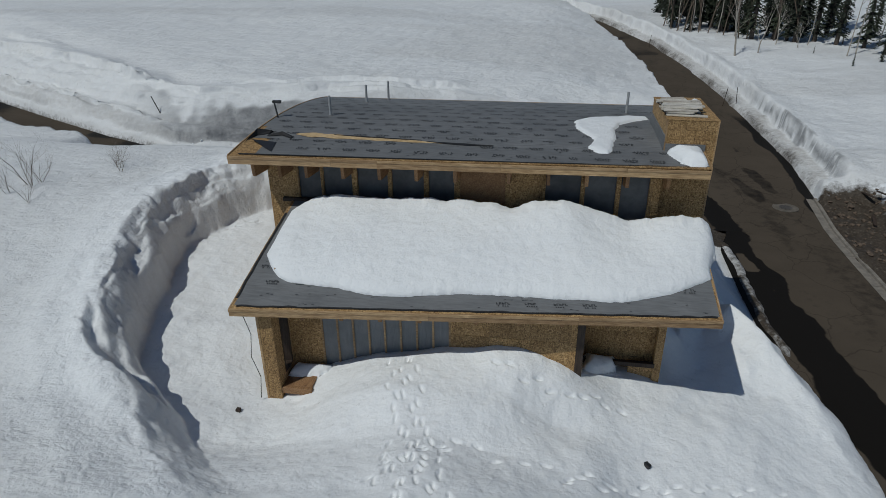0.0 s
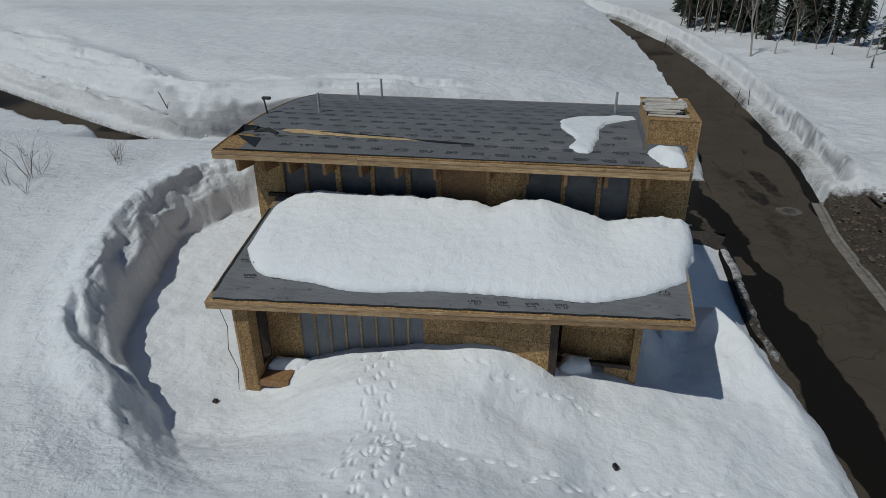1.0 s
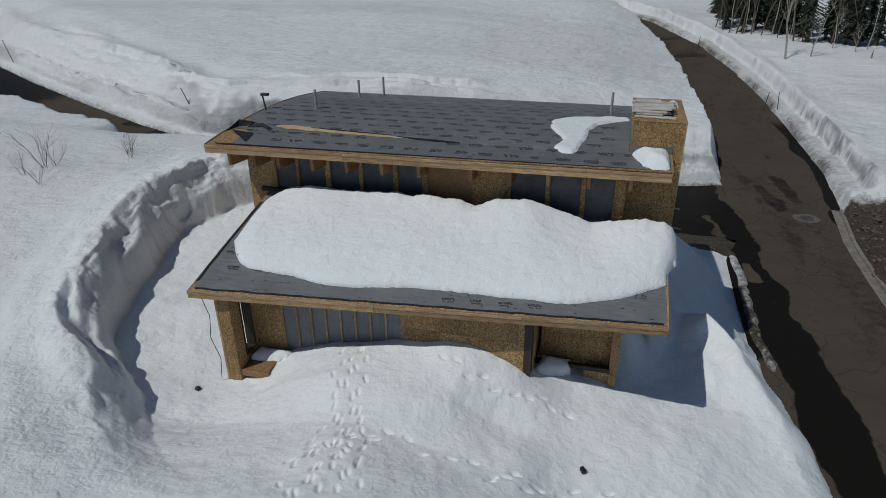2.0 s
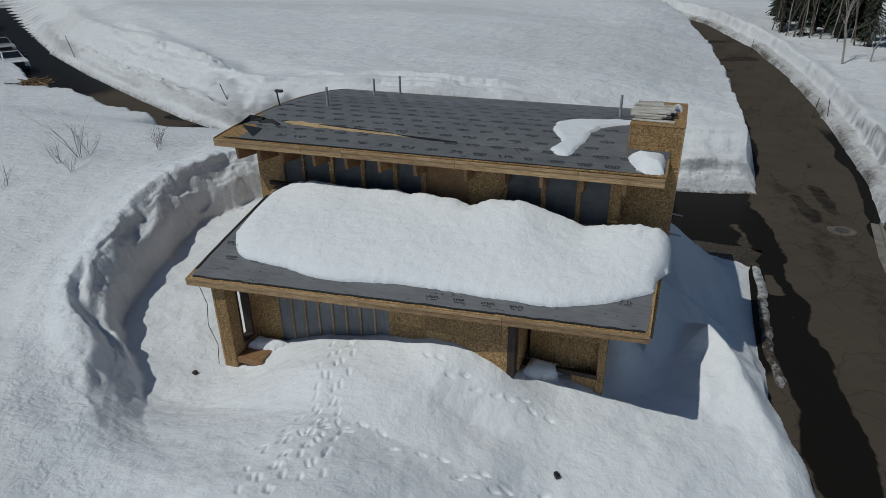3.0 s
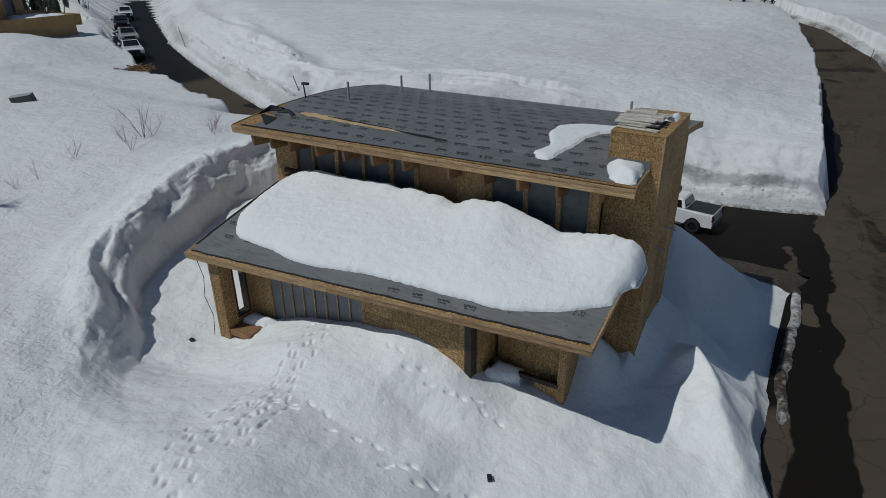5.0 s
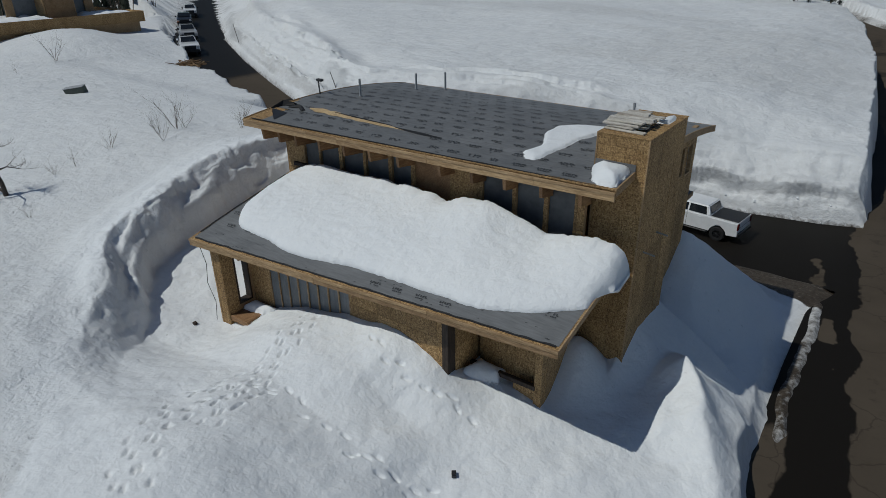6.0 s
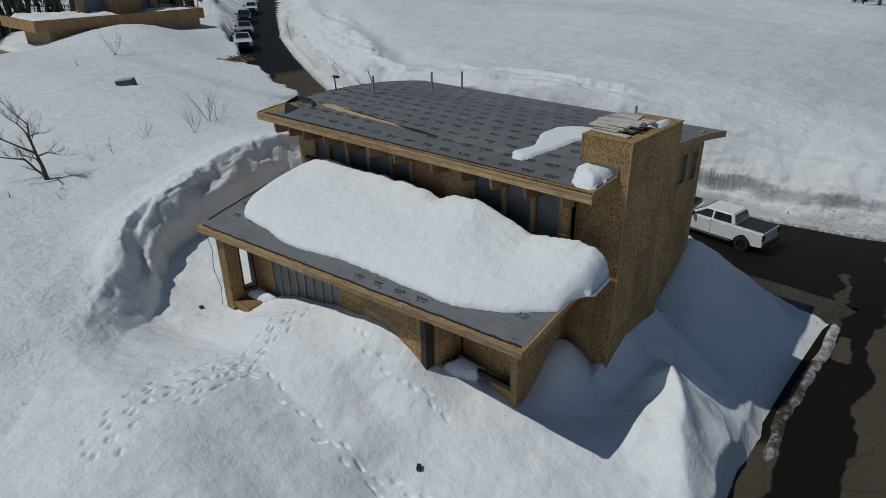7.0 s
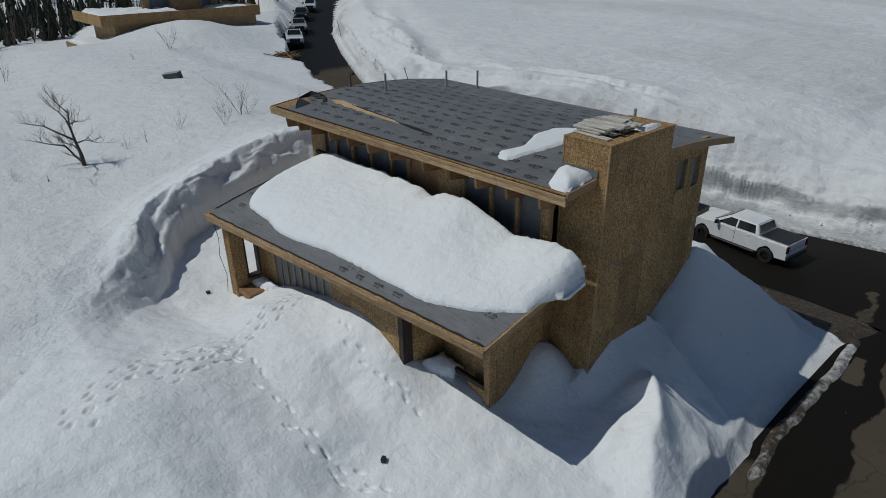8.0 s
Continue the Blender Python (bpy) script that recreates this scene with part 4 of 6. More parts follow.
bm = bmesh.new()
for r in range(13):
    y = 21.1 + r * 0.69
    for k in range(21):
        x = -8.0 + 0.83 * k + 0.39 * (r % 2) + rng.uniform(-0.03, 0.03)
        if x > 6.4 or (r == 0 and x < -6.9) or (r in (1, 2) and -7.0 < x < -0.9 and abs(y - 22.4 + 0.09 * (x + 7)) < 0.25) or (x > 5.2 and 21.9 < y < 25.7):
            continue
        print_marks(bm, x, y, lambda a, b: arch(b), 0.03, 1.0, 0.9)
tagged(part("membrane_print", bm, PRINT, upper_roof, "faded dark printing on the membrane"), kind="stuff")
# flat dark strokes painted for the shade in the membrane's wrinkles
bm = bmesh.new()
for k in range(520):
    x, y = rng.uniform(-8.3, 6.5), rng.uniform(20.8, 30.2)
    if x > 5.2 and y < 25.7:
        continue
    w, d = rng.uniform(0.04, 0.16), rng.uniform(0.008, 0.022)
    bm.faces.new([bm.verts.new((px, py, arch(py) + 0.026)) for px, py in ((x, y), (x + w, y + rng.uniform(-0.02, 0.02)), (x + w, y + d), (x, y + d))])
tagged(part("wrinkling", bm, PRINT, upper_roof), kind="stuff")

# torn strip with bare deck, loose flaps
bm = bmesh.new()
n = 60
for k in range(n):
    def strip(t):
        x = -7.0 + 5.5 * t
        mid = 22.42 - 0.42 * t
        w = 0.31 * (1 - t) ** 0.6 * (0.75 + 0.35 * noise.noise((x * 2.1, 0.3, 0))) * min(1, 8 * t + 0.25)
        return (x, mid - w, arch(mid - w) + 0.024), (x, mid + w, arch(mid + w) + 0.024)
    a, b, c, d = *strip(k / n), *strip((k + 1) / n)
    bm.faces.new([bm.verts.new(p) for p in (a, c, d, b)])
part("torn_strip", bm, STRAND, upper_roof, "torn strip showing bare wood strands")
bm = bmesh.new()
for t0, t1, w, lift in ((-2.2, 0.1, 0.1, 0.05), (-5.6, -2.4, 0.045, 0.05)):
    prev = None
    for k in range(25):
        x = t0 + (t1 - t0) * k / 24
        mid = 22.42 - 0.42 * (x + 7) / 5.5 + (0.12 if w < 0.08 else 0.04)
        ww = w * math.sin(math.pi * (k + 0.5) / 25) * (1 + 0.4 * noise.noise((x * 3, 1, 1)))
        row = [bm.verts.new((x, mid - ww, arch(mid) + 0.027)), bm.verts.new((x, mid, arch(mid) + lift)), bm.verts.new((x, mid + ww, arch(mid) + 0.027))]
        if prev:
            for i in range(2):
                bm.faces.new((prev[i], row[i], row[i + 1], prev[i + 1]))
        prev = row
part("membrane_flap", bm, EDGE_BLACK, upper_roof, "black torn membrane edge", True)
bm = bmesh.new()
for path, w in (([(-8.5, 21.55, 0.05), (-8.35, 22.2, 0.25), (-7.95, 22.45, 0.12)], 0.12), ([(-7.95, 22.15, 0.06), (-7.45, 22.3, 0.14), (-7.0, 22.0, 0.05)], 0.1)):
    prev = None
    for x, y, h in path:
        row = [bm.verts.new((x, y - w, arch(y) + 0.03)), bm.verts.new((x, y, arch(y) + h)), bm.verts.new((x + 0.05, y + w, arch(y) + 0.03))]
        if prev:
            for i in range(2):
                bm.faces.new((prev[i], row[i], row[i + 1], prev[i + 1]))
        prev = row
part("membrane_flap", bm, EDGE_BLACK, upper_roof, "curled black membrane corner")
bm = bmesh.new()
vs = [bm.verts.new(p) for p in ((-8.3, 21.55, arch(21.5) + 0.1), (-7.4, 21.55, arch(21.5) + 0.03), (-7.25, 20.72, arch(20.7) + 0.03), (-7.9, 21.2, arch(21.1) + 0.12))]
bm.faces.new((vs[0], vs[3], vs[2], vs[1]))
part("membrane_flap", bm, METAL, upper_roof, "folded-back dark corner of membrane")

# tower
tower = part("chimney_tower", box((5.63, UW + 0.45, 1.2), (7.14, 25.42, 9.86)), LUMBER, house, "square tower clad in bare OSB sheets")
TY = UW + 0.42


def clad(a, b, z0, z1, parent, wide, tall, start=0.0):
    run = math.hypot(b[0] - a[0], b[1] - a[1])
    m = pose(a[0], a[1], 0, 0, 0, math.degrees(math.atan2(b[1] - a[1], b[0] - a[0])))
    z = z0
    while z < z1 - 0.03:
        s = start
        top = min(z + tall, z1)
        while s < run - 0.03:
            p, q = max(0, s), min(run, s + wide)
            if q > p + 0.03:
                piece("osb_sheet", sheet_mesh(q - p - 0.006, top - z - 0.006, 0.02), m @ pose(p + 0.003, 0, z + 0.003), parent)
            s += wide
        z = top


clad((5.6, TY + 0.012), (7.16, TY + 0.012), 1.2, 8.62, tower, 1.22, 2.44, -0.3)
clad((5.6, TY + 0.012), (7.16, TY + 0.012), 8.62, 9.86, tower, 2.0, 0.31)
clad((7.15, TY + 0.02), (7.15, 25.43), 1.2, 9.86, tower, 1.22, 2.44, 0.0)
clad((5.62, 25.43), (5.62, TY + 0.02), 6.5, 9.86, tower, 1.22, 2.44)
clad((7.15, 25.43), (5.6, 25.43), 1.2, 9.86, tower, 1.22, 2.44)
part("tower_cap", box((5.57, TY - 0.02, 9.862), (7.19, 25.46, 9.885)), OSB, tower, "OSB lid with wet brown stains")
for x, y in ((5.6, TY - 0.012), (7.16, TY - 0.012)):
    part("corner_board", box((x - 0.02, y - 0.01, 1.2), (x + 0.02, y + 0.03, 9.87)), LUMBER, tower)
part("flashing", box((5.56, TY - 0.02, 8.7), (5.595, 25.4, 9.35)), MEMBRANE, tower, "grey membrane turned up against the tower")
part("flashing", box((5.62, TY - 0.045, 8.7), (6.85, TY - 0.02, 9.1)), MEMBRANE, tower)
for z, y in ((6.15, 21.85 + 1.0), (6.45, 23.9)):
    part("wall_stub", rod((7.15, y, z), (7.55, y - 0.05, z - 0.02), 0.03), PIPE, tower, "short grey pipe stub")

# lower block
LW = 17.8
front = osb_wall("lower_front_wall", (-6.05, LW), (3.23, LW), 1.6, 5.2, house, [(1.12, 5.3, 1.7, 5.0)], start=5.3)
part("wall_sheeting", box((-4.95, LW + 0.03, 1.7), (-0.73, LW + 0.05, 5.0)), SHEETING, front, "wrinkled blue-grey building wrap behind battens")
for k in range(9):
    x = -4.93 + k * 0.52
    part("batten", box((x - 0.03, LW - 0.02, 1.75), (x + 0.03, LW + 0.025, 4.78 + 0.05 * (k % 3)), None, 0.004), LUMBER, front)
part("end_post", box((3.1, LW - 0.03, 1.6), (3.33, LW + 0.35, 5.2), None, 0.01), DARKWOOD, house, "dark end of the front wall")
part("corner_column", box((-6.45, 16.5, 1.2), (-5.98, 17.0, 5.0), None, 0.01), OSB, house, "OSB-clad corner column")
side = osb_wall("porch_side_wall", (-6.32, 17.85), (-6.32, 16.95), 1.4, 5.2, house, [(0.2, 0.75, 2.6, 4.7)], thick=0.3)
fr = bmesh.new()
for p, q in (((-6.33, 17.05, 2.55), (-6.0, 17.11, 4.75)), ((-6.33, 17.6, 2.55), (-6.0, 17.66, 4.75)), ((-6.33, 17.11, 2.55), (-6.0, 17.6, 2.62))):
    add_box(fr, p, q)
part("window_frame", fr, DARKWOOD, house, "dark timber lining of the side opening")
part("corner_board", box((-6.47, 16.48, 1.2), (-6.4, 16.53, 5.0)), LUMBER, house)
part("porch_beam", box((-6.0, 16.55, 2.1), (-5.0, 16.7, 2.33), pose(0, 0, 0), 0.01), RAFTER, house, "orange-brown porch floor beam")
part("porch_deck", box((-6.0, 16.7, 2.25), (-5.05, 17.75, 2.33), None, 0.01), RAFTER, house, "orange-brown plywood porch floor")
osb_wall("lower_left_wall", (-6.3, 21.75), (-6.3, 17.85), 1.6, 5.9, house)
osb_wall("porch_back_wall", (3.45, 19.38), (5.7, 19.38), 1.2, 5.4, house, wide=1.22, start=0.1)
osb_wall("porch_inner_wall", (3.33, 18.15), (3.33, 20.1), 1.2, 5.5, house)
osb_wall("lower_right_wall", (5.88, 19.3), (5.55, TY), 1.2, 5.62, house, wide=1.22)
part("corner_column", box((5.66, 18.98, 1.0), (5.9, 19.28, 5.25), None, 0.01), OSB, house, "OSB-clad corner column")
part("porch_rail", box((3.33, 18.95, 2.58), (5.7, 19.1, 2.74), None, 0.01), DARKWOOD, house, "dark bottom plate of the porch opening")
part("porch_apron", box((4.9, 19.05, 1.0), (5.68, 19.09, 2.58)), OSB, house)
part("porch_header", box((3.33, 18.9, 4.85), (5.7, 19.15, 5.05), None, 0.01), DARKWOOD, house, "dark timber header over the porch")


def tilted_slab(outline_of, nx, ny, up, thick, wave=0.0, lift=None):
    """A slab on the lower roof; outline_of(s, t) gives plan points for s, t in 0..1."""
    bm = bmesh.new()
    top, low = [], []
    for j in range(ny + 1):
        a, b = [], []
        for i in range(nx + 1):
            x, y = outline_of(i / nx, j / ny)
            z = slope(x, y) + up + (wave * noise.noise((x * 1.4, y * 1.9, 7.7)) if wave else 0)
            a.append(bm.verts.new((x, y, z)))
            b.append(bm.verts.new((x, y, z - thick)))
        top.append(a)
        low.append(b)
    for j in range(ny):
        for i in range(nx):
            bm.faces.new((top[j][i], top[j][i + 1], top[j + 1][i + 1], top[j + 1][i]))
            bm.faces.new((low[j][i], low[j + 1][i], low[j + 1][i + 1], low[j][i + 1]))
    for i in range(nx):
        bm.faces.new((top[0][i], low[0][i], low[0][i + 1], top[0][i + 1]))
        bm.faces.new((top[ny][i], top[ny][i + 1], low[ny][i + 1], low[ny][i]))
    for j in range(ny):
        bm.faces.new((top[j][0], top[j + 1][0], low[j + 1][0], low[j][0]))
        bm.faces.new((top[j][nx], low[j][nx], low[j + 1][nx], top[j + 1][nx]))
    return bm


def eave_y(x):
    return 16.18 + 0.1 * (x + 7.04)


def low_plan(inset):
    def f(s, t):
        x = -7.08 + inset + (14.1 - 2 * inset) * s
        y0 = eave_y(x) - 0.002 + inset
        return x, y0 + (UW - 0.02 - y0) * t
    return f


lower_roof = part("lower_roof", tilted_slab(low_plan(0), 1, 8, 0, 0.03), OSB, house, "sloping OSB roof deck under grey membrane")
for k in range(4):
    def plan(s, t, k=k):
        x = -6.99 + 13.95 * s
        y0 = eave_y(x) + 0.13 + 1.35 * k
        return x, min(UW - 0.03, y0 + 1.42 * t)
    part("membrane_sheet", tilted_slab(plan, 60, 5, 0.008 + 0.004 * (k % 2), 0.004, 0.012), MEMBRANE, lower_roof, "grey roofing membrane, printed and lapped")
front_board((-7.1, eave_y(-7.1)), (7.04, eave_y(7.04)), 5.37, 0.25, 0.045, "fascia_board", lower_roof, (5.9, 10.2), LUMBER)
for x in (-7.1, 7.0):
    part("rake_board", tilted_slab(lambda s, t, x=x: (x + 0.04 * s, eave_y(x) + (UW - 0.02 - eave_y(x)) * t), 1, 8, 0.012, 0.2), LUMBER, lower_roof)
# the lower roof's dark edge gap, also drawn as black strips
part("edge_strip", tilted_slab(lambda s, t: (-6.9 + 13.8 * s, eave_y(-6.9 + 13.8 * s) + 0.07 + (0.05 + 0.03 * noise.noise((s * 40, 3, 0))) * t + 0.03 * noise.noise((s * 30, 0, 0))), 90, 1, 0.03, 0.02, 0.01), EDGE_BLACK, lower_roof, "black strip standing in for the dark gap at the membrane's edge")
part("edge_strip", tilted_slab(lambda s, t: (-7.06 + 0.07 * s + 0.03 * noise.noise((t * 9, 1, 0)), 16.6 + 4.2 * t), 1, 30, 0.035, 0.02, 0.02), EDGE_BLACK, lower_roof)
for x in (-6.2, -5.05, -3.88, -2.72, -1.55, 0.1, 1.35, 2.6, 3.9, 5.1):
    y0 = eave_y(x) + 0.06
    part("rafter_tail", add_prism(bmesh.new(), [(y0 + 0.12, slope(x, y0) - 0.06), (y0 + 0.2, slope(x, y0) - 0.52), (LW + 0.9, slope(x, LW + 0.9) - 0.75), (LW + 0.9, slope(x, LW + 0.9) - 0.06)], x - 0.055, x + 0.055, "x"),
         RAFTER, lower_roof, "reddish brown rafter end")
part("soffit", tilted_slab(lambda s, t: (-7.0 + 13.9 * s, eave_y(-7.0 + 13.9 * s) + 0.05 + 3.0 * t), 1, 2, -0.035, 0.012), OSB, lower_roof)
bm = bmesh.new()
skew = 0.0997
for r in range(3):
    for k in range(18):
        x = -6.6 + 0.83 * k + 0.4 * (r % 2)
        y = eave_y(x) + 0.38 + r * 0.7
        if x > 6.7 or (r == 0 and x < 0.6) or (r == 0 and x > 3.4):
            continue
        print_marks(bm, x, y, slope, skew, 0.85, 0.95)
# small dark crescents painted as creases, joined to the printing
for k in range(120):
    x = rng.uniform(-6.85, 6.7)
    y = eave_y(x) + 0.22 + 0.36 * rng.randrange(9) + rng.uniform(-0.05, 0.05)
    if y > 21.4:
        continue
    bm.faces.new([bm.verts.new((px, py, slope(px, py) + 0.026)) for px, py in ((x, y), (x + 0.09, y + 0.02), (x + 0.075, y + 0.035), (x + 0.02, y + 0.018))])
tagged(part("membrane_print", bm, PRINT, lower_roof, "faded dark printing on the membrane"), kind="stuff")

# vents on the upper roof
for x, y, h in ((-6.55, 24.93, 0.78), (-5.97, 28.05, 0.76), (-5.35, 29.48, 0.84), (4.86, 26.92, 0.86)):
    v = part("vent_pipe", rod((x, y, arch(y)), (x, y, arch(y) + h), 0.05, 0.05, 12), PIPE, house, "grey plastic vent pipe through the roof")
    part("vent_boot", rod((x, y, arch(y) + 0.01), (x, y, arch(y) + 0.05), 0.12, 0.07, 12), MEMBRANE, v)
bm = rod((-8.5, 24.4, arch(24.4)), (-8.62, 24.45, 9.58), 0.032, 0.032, 8)
add_box(bm, (-8.66, 24.37, 9.5), (-8.34, 24.53, 9.6), None, 0.01)
part("vent_hood", bm, METAL, house, "dark metal pipe with a bent hood")

# ---- snow and things on the roofs ----
def lower_snow():
    """The thick drift on the lower roof."""
    nu, nv = 190, 70
    verts = []
    for j in range(nv + 1):
        v = j / nv
        for i in range(nu + 1):
            u = i / nu
            xr = 7.0 + 0.36 * float(ss(0.15, 0.6, v))
            x = -6.86 + (xr + 6.86) * u
            yf = 17.42 + 0.045 * (x + 6) - 0.33 * math.exp(-((x + 2.6) / 1.7) ** 2) + 0.05 * noise.noise((x * 1.1, 0, 2)) + 0.03 * noise.noise((x * 5, 1, 2))
            yf += 1.25 * max(0, (x - 3.9) / 3.1) ** 1.7 + 1.2 * max(0, (-5.4 - x) / 1.46) ** 2.2
            yb = 21.3 + 0.05 * noise.noise((x * 1.3, 7, 2)) - 0.55 * max(0, (-5.7 - x) / 1.16) ** 2
            yb = min(yb, TY - 0.03) if x > 5.4 else yb
            y = yf + (yb - yf) * v
            hump = 0.36 + 0.2 * math.exp(-((y - 21.3) / 0.9) ** 2) * float(ss(-6.6, -5.2, x)) + 0.2 * math.exp(-((x + 0.6) / 2.6) ** 2 - ((y - 20.6) / 1.9) ** 2) + 0.4 * math.exp(-((x - 2.4) / 1.25) ** 2 - ((y - 20.9) / 1.5) ** 2)
            hump += 0.12 * math.exp(-((x + 4.0) / 1.6) ** 2 - ((y - 20.0) / 1.3) ** 2)
            hump -= 0.24 * math.exp(-((x - 0.75) / 0.5) ** 2 - ((y - 21.6) / 0.7) ** 2) + 0.12 * math.exp(-((x + 3.6) / 0.4) ** 2 - ((y - 21.7) / 0.5) ** 2)
            hump += 0.2 * math.exp(-((x - 6.2) / 1.0) ** 2 - ((y - 20.9) / 1.1) ** 2) - 0.16 * math.exp(-((x - 4.75) / 0.6) ** 2 - ((y - 21.2) / 1.0) ** 2)
            hump *= 1 + 0.09 * noise.noise((x * 0.8, y * 0.8, 5)) + 0.03 * noise.noise((x * 2.5, y * 2.5, 6))
            hump += 0.014 * noise.noise((x * 6, y * 6, 8)) + 0.018 * noise.noise((x * 2.2 + y, y * 4.5 - x, 3)) + (0.07 * noise.noise((x * 1.7, 3, 9)) + 0.05 * noise.noise((x * 5.5, 4, 9))) * float(ss(20.5, 21.3, y))
            e = min((y - yf) / 1.5, 1)
            ex = min((x + 6.86) / 0.9, (xr - x) / 0.5, 1)
            eb = 1 - 0.16 * max(0.0, 1 - (yb - y) / 0.16) ** 2
            front_off = 0.35 * math.sqrt(max(0, 1 - (1 - min(1, max(0, (y - yf) / 0.3))) ** 2)) + 0.65 * (1 - (1 - max(e, 0)) ** 2)
            round_off = front_off * math.sqrt(max(0, 1 - (1 - max(ex, 0)) ** 2)) * eb
            z = slope(min(x, 7.02), y) + 0.02 + hump * round_off
            if x > 7.0:
                z -= 0.25 * ((x - 7.0) / 0.34) ** 2
            verts.append((x, y, z))
    low = [(x, y, slope(min(x, 7.02), y) + 0.015 - (0.16 * ((x - 7.0) / 0.34) if x > 7.0 else 0)) for x, y, _ in verts]
    n, w = len(verts), nu + 1
    faces = [tuple(f) for f in sheet_faces(nv + 1, w)]
    faces += [(a + n, d + n, c + n, b + n) for a, b, c, d in faces[:]]
    rim = list(range(w)) + [k * w + nu for k in range(1, nv + 1)] + [nv * w + i for i in range(nu - 1, -1, -1)] + [k * w for k in range(nv - 1, 0, -1)]
    faces += [(a, a + n, b + n, b) for a, b in zip(rim, rim[1:] + rim[:1])]
    return link("roof_snow", verts + low, faces, ROOF_SNOW)


tagged(lower_snow(), "thick smooth snow drift lying on the lower roof", "snow")


def snow_patch(name, outline, base, height, label, edge=0.25, step=0.07):
    """A drift with a freely drawn outline on a surface."""
    xs, ys = [p[0] for p in outline], [p[1] for p in outline]
    gx_, gy_ = np.arange(min(xs) - 0.1, max(xs) + 0.1, step), np.arange(min(ys) - 0.1, max(ys) + 0.1, step)
    X, Y = np.meshgrid(gx_, gy_)
    ring = [(*p, 0) for p in outline] + [(*outline[0], 0)]
    d = np.abs(along(ring, X, Y)[0])
    inn = np.zeros(X.shape, bool)
    for p, q in zip(ring, ring[1:]):
        hit = ((p[1] > Y) != (q[1] > Y)) & (X < (q[0] - p[0]) * (Y - p[1]) / (q[1] - p[1] + 1e-12) + p[0])
        inn ^= hit
    d = np.where(inn, d, -d) + 0.05 * grain(X, Y, 0.5, 3, 31)
    e = np.clip(d / edge, 0, 1)
    B = np.vectorize(base)(X, Y)
    Z = B + 0.02 + height * np.sqrt(1 - (1 - e) ** 2) * (0.85 + 0.2 * grain(X, Y, 0.8, 3, 32)) - np.where(d < 0, 0.06, 0)
    rows, cols = X.shape
    keep = d > -step * 1.5
    f = [q for q in sheet_faces(rows, cols) if keep.ravel()[q].all()]
    used = sorted({int(k) for q in f for k in q})
    at = {k: i for i, k in enumerate(used)}
    V = [(X.ravel()[k], Y.ravel()[k], Z.ravel()[k]) for k in used]
    L = [(X.ravel()[k], Y.ravel()[k], B.ravel()[k] - 0.02) for k in used]
    top = [tuple(at[int(k)] for k in q) for q in f]
    n = len(V)
    count = {}
    for q in top:
        for a, b in zip(q, q[1:] + q[:1]):
            count[(a, b)] = 1
    side = [(b, a, a + n, b + n) for a, b in count if (b, a) not in count]
    return tagged(link(name, V + L, top + [tuple(k + n for k in q[::-1]) for q in top] + side, ROOF_SNOW), label, "snow")


snow_patch("snow_patch", [(2.85, 24.3), (2.85, 25.15), (3.3, 25.6), (4.0, 26.05), (5.55, 26.3), (5.55, 25.85), (4.9, 25.4), (4.42, 24.8), (4.2, 23.9), (4.1, 22.8), (4.0, 22.0), (3.85, 21.65), (3.45, 21.65), (3.2, 22.1), (3.42, 22.75), (3.1, 23.6)],
           lambda x, y: arch(y), 0.1, "thin melting snow patch on the upper roof", 0.2)
snow_patch("snow_lump", [(5.95, 21.1), (6.3, 20.95), (6.72, 20.97), (6.78, 21.6), (6.72, 22.1), (5.85, 22.1), (5.68, 21.85)], lambda x, y: arch(y), 0.38, "rounded snow lump against the tower", 0.45, 0.05)

# weathered boards on the tower's lid
pile = thing("board_stack", (6.2, 23.8, 9.89), "stack of weathered grey boards on the tower lid", "boards")
brng = random.Random(11)
for lay in range(4):
    y = -1.2 + 0.08 * lay
    while y < 0.85 - 0.12 * lay:
        w = brng.uniform(0.07, 0.15)
        x0, x1 = -0.66 + brng.uniform(-0.05, 0.16), 0.5 + brng.uniform(-0.3, 0.2)
        part("board", box((x0, -w, 0.0), (x1, w, brng.uniform(0.035, 0.06)), pose(0, y, 0.005 + 0.066 * lay, brng.uniform(-3, 3), brng.uniform(-1.5, 1.5), brng.uniform(-8, 8)), 0.008), GREYWOOD, pile)
        y += 2 * w + brng.uniform(0.0, 0.05)
for k in range(3):
    part("bearer", box((-0.6 + k * 0.55, -1.2, -0.003), (-0.5 + k * 0.55, 0.9, 0.004)), DARKWOOD, pile)
snow_patch("snow_scrap", [(6.7, 24.0), (7.0, 24.1), (7.05, 24.6), (6.9, 25.0), (6.7, 24.7)], lambda x, y: 9.885, 0.1, "small snow scrap on the tower lid", 0.12, 0.04)

# snow inside the two porches
snow_patch("porch_snow", [(-5.95, 17.15), (-5.6, 17.1), (-5.2, 17.2), (-4.75, 17.4), (-4.6, 17.75), (-5.95, 17.78)], lambda x, y: 2.33, 0.26, "snow drift blown onto the porch floor", 0.35, 0.06)
snow_patch("porch_snow", [(3.42, 18.3), (3.8, 18.4), (4.45, 18.85), (4.5, 19.3), (3.42, 19.34)], lambda x, y: 2.45, 0.62, "snow drift blown into the porch", 0.6, 0.06)

# ---- trees and shrubs ----
def ground_z(x, y):
    return float(land(np.array([float(x)]), np.array([float(y)]))[0][0])


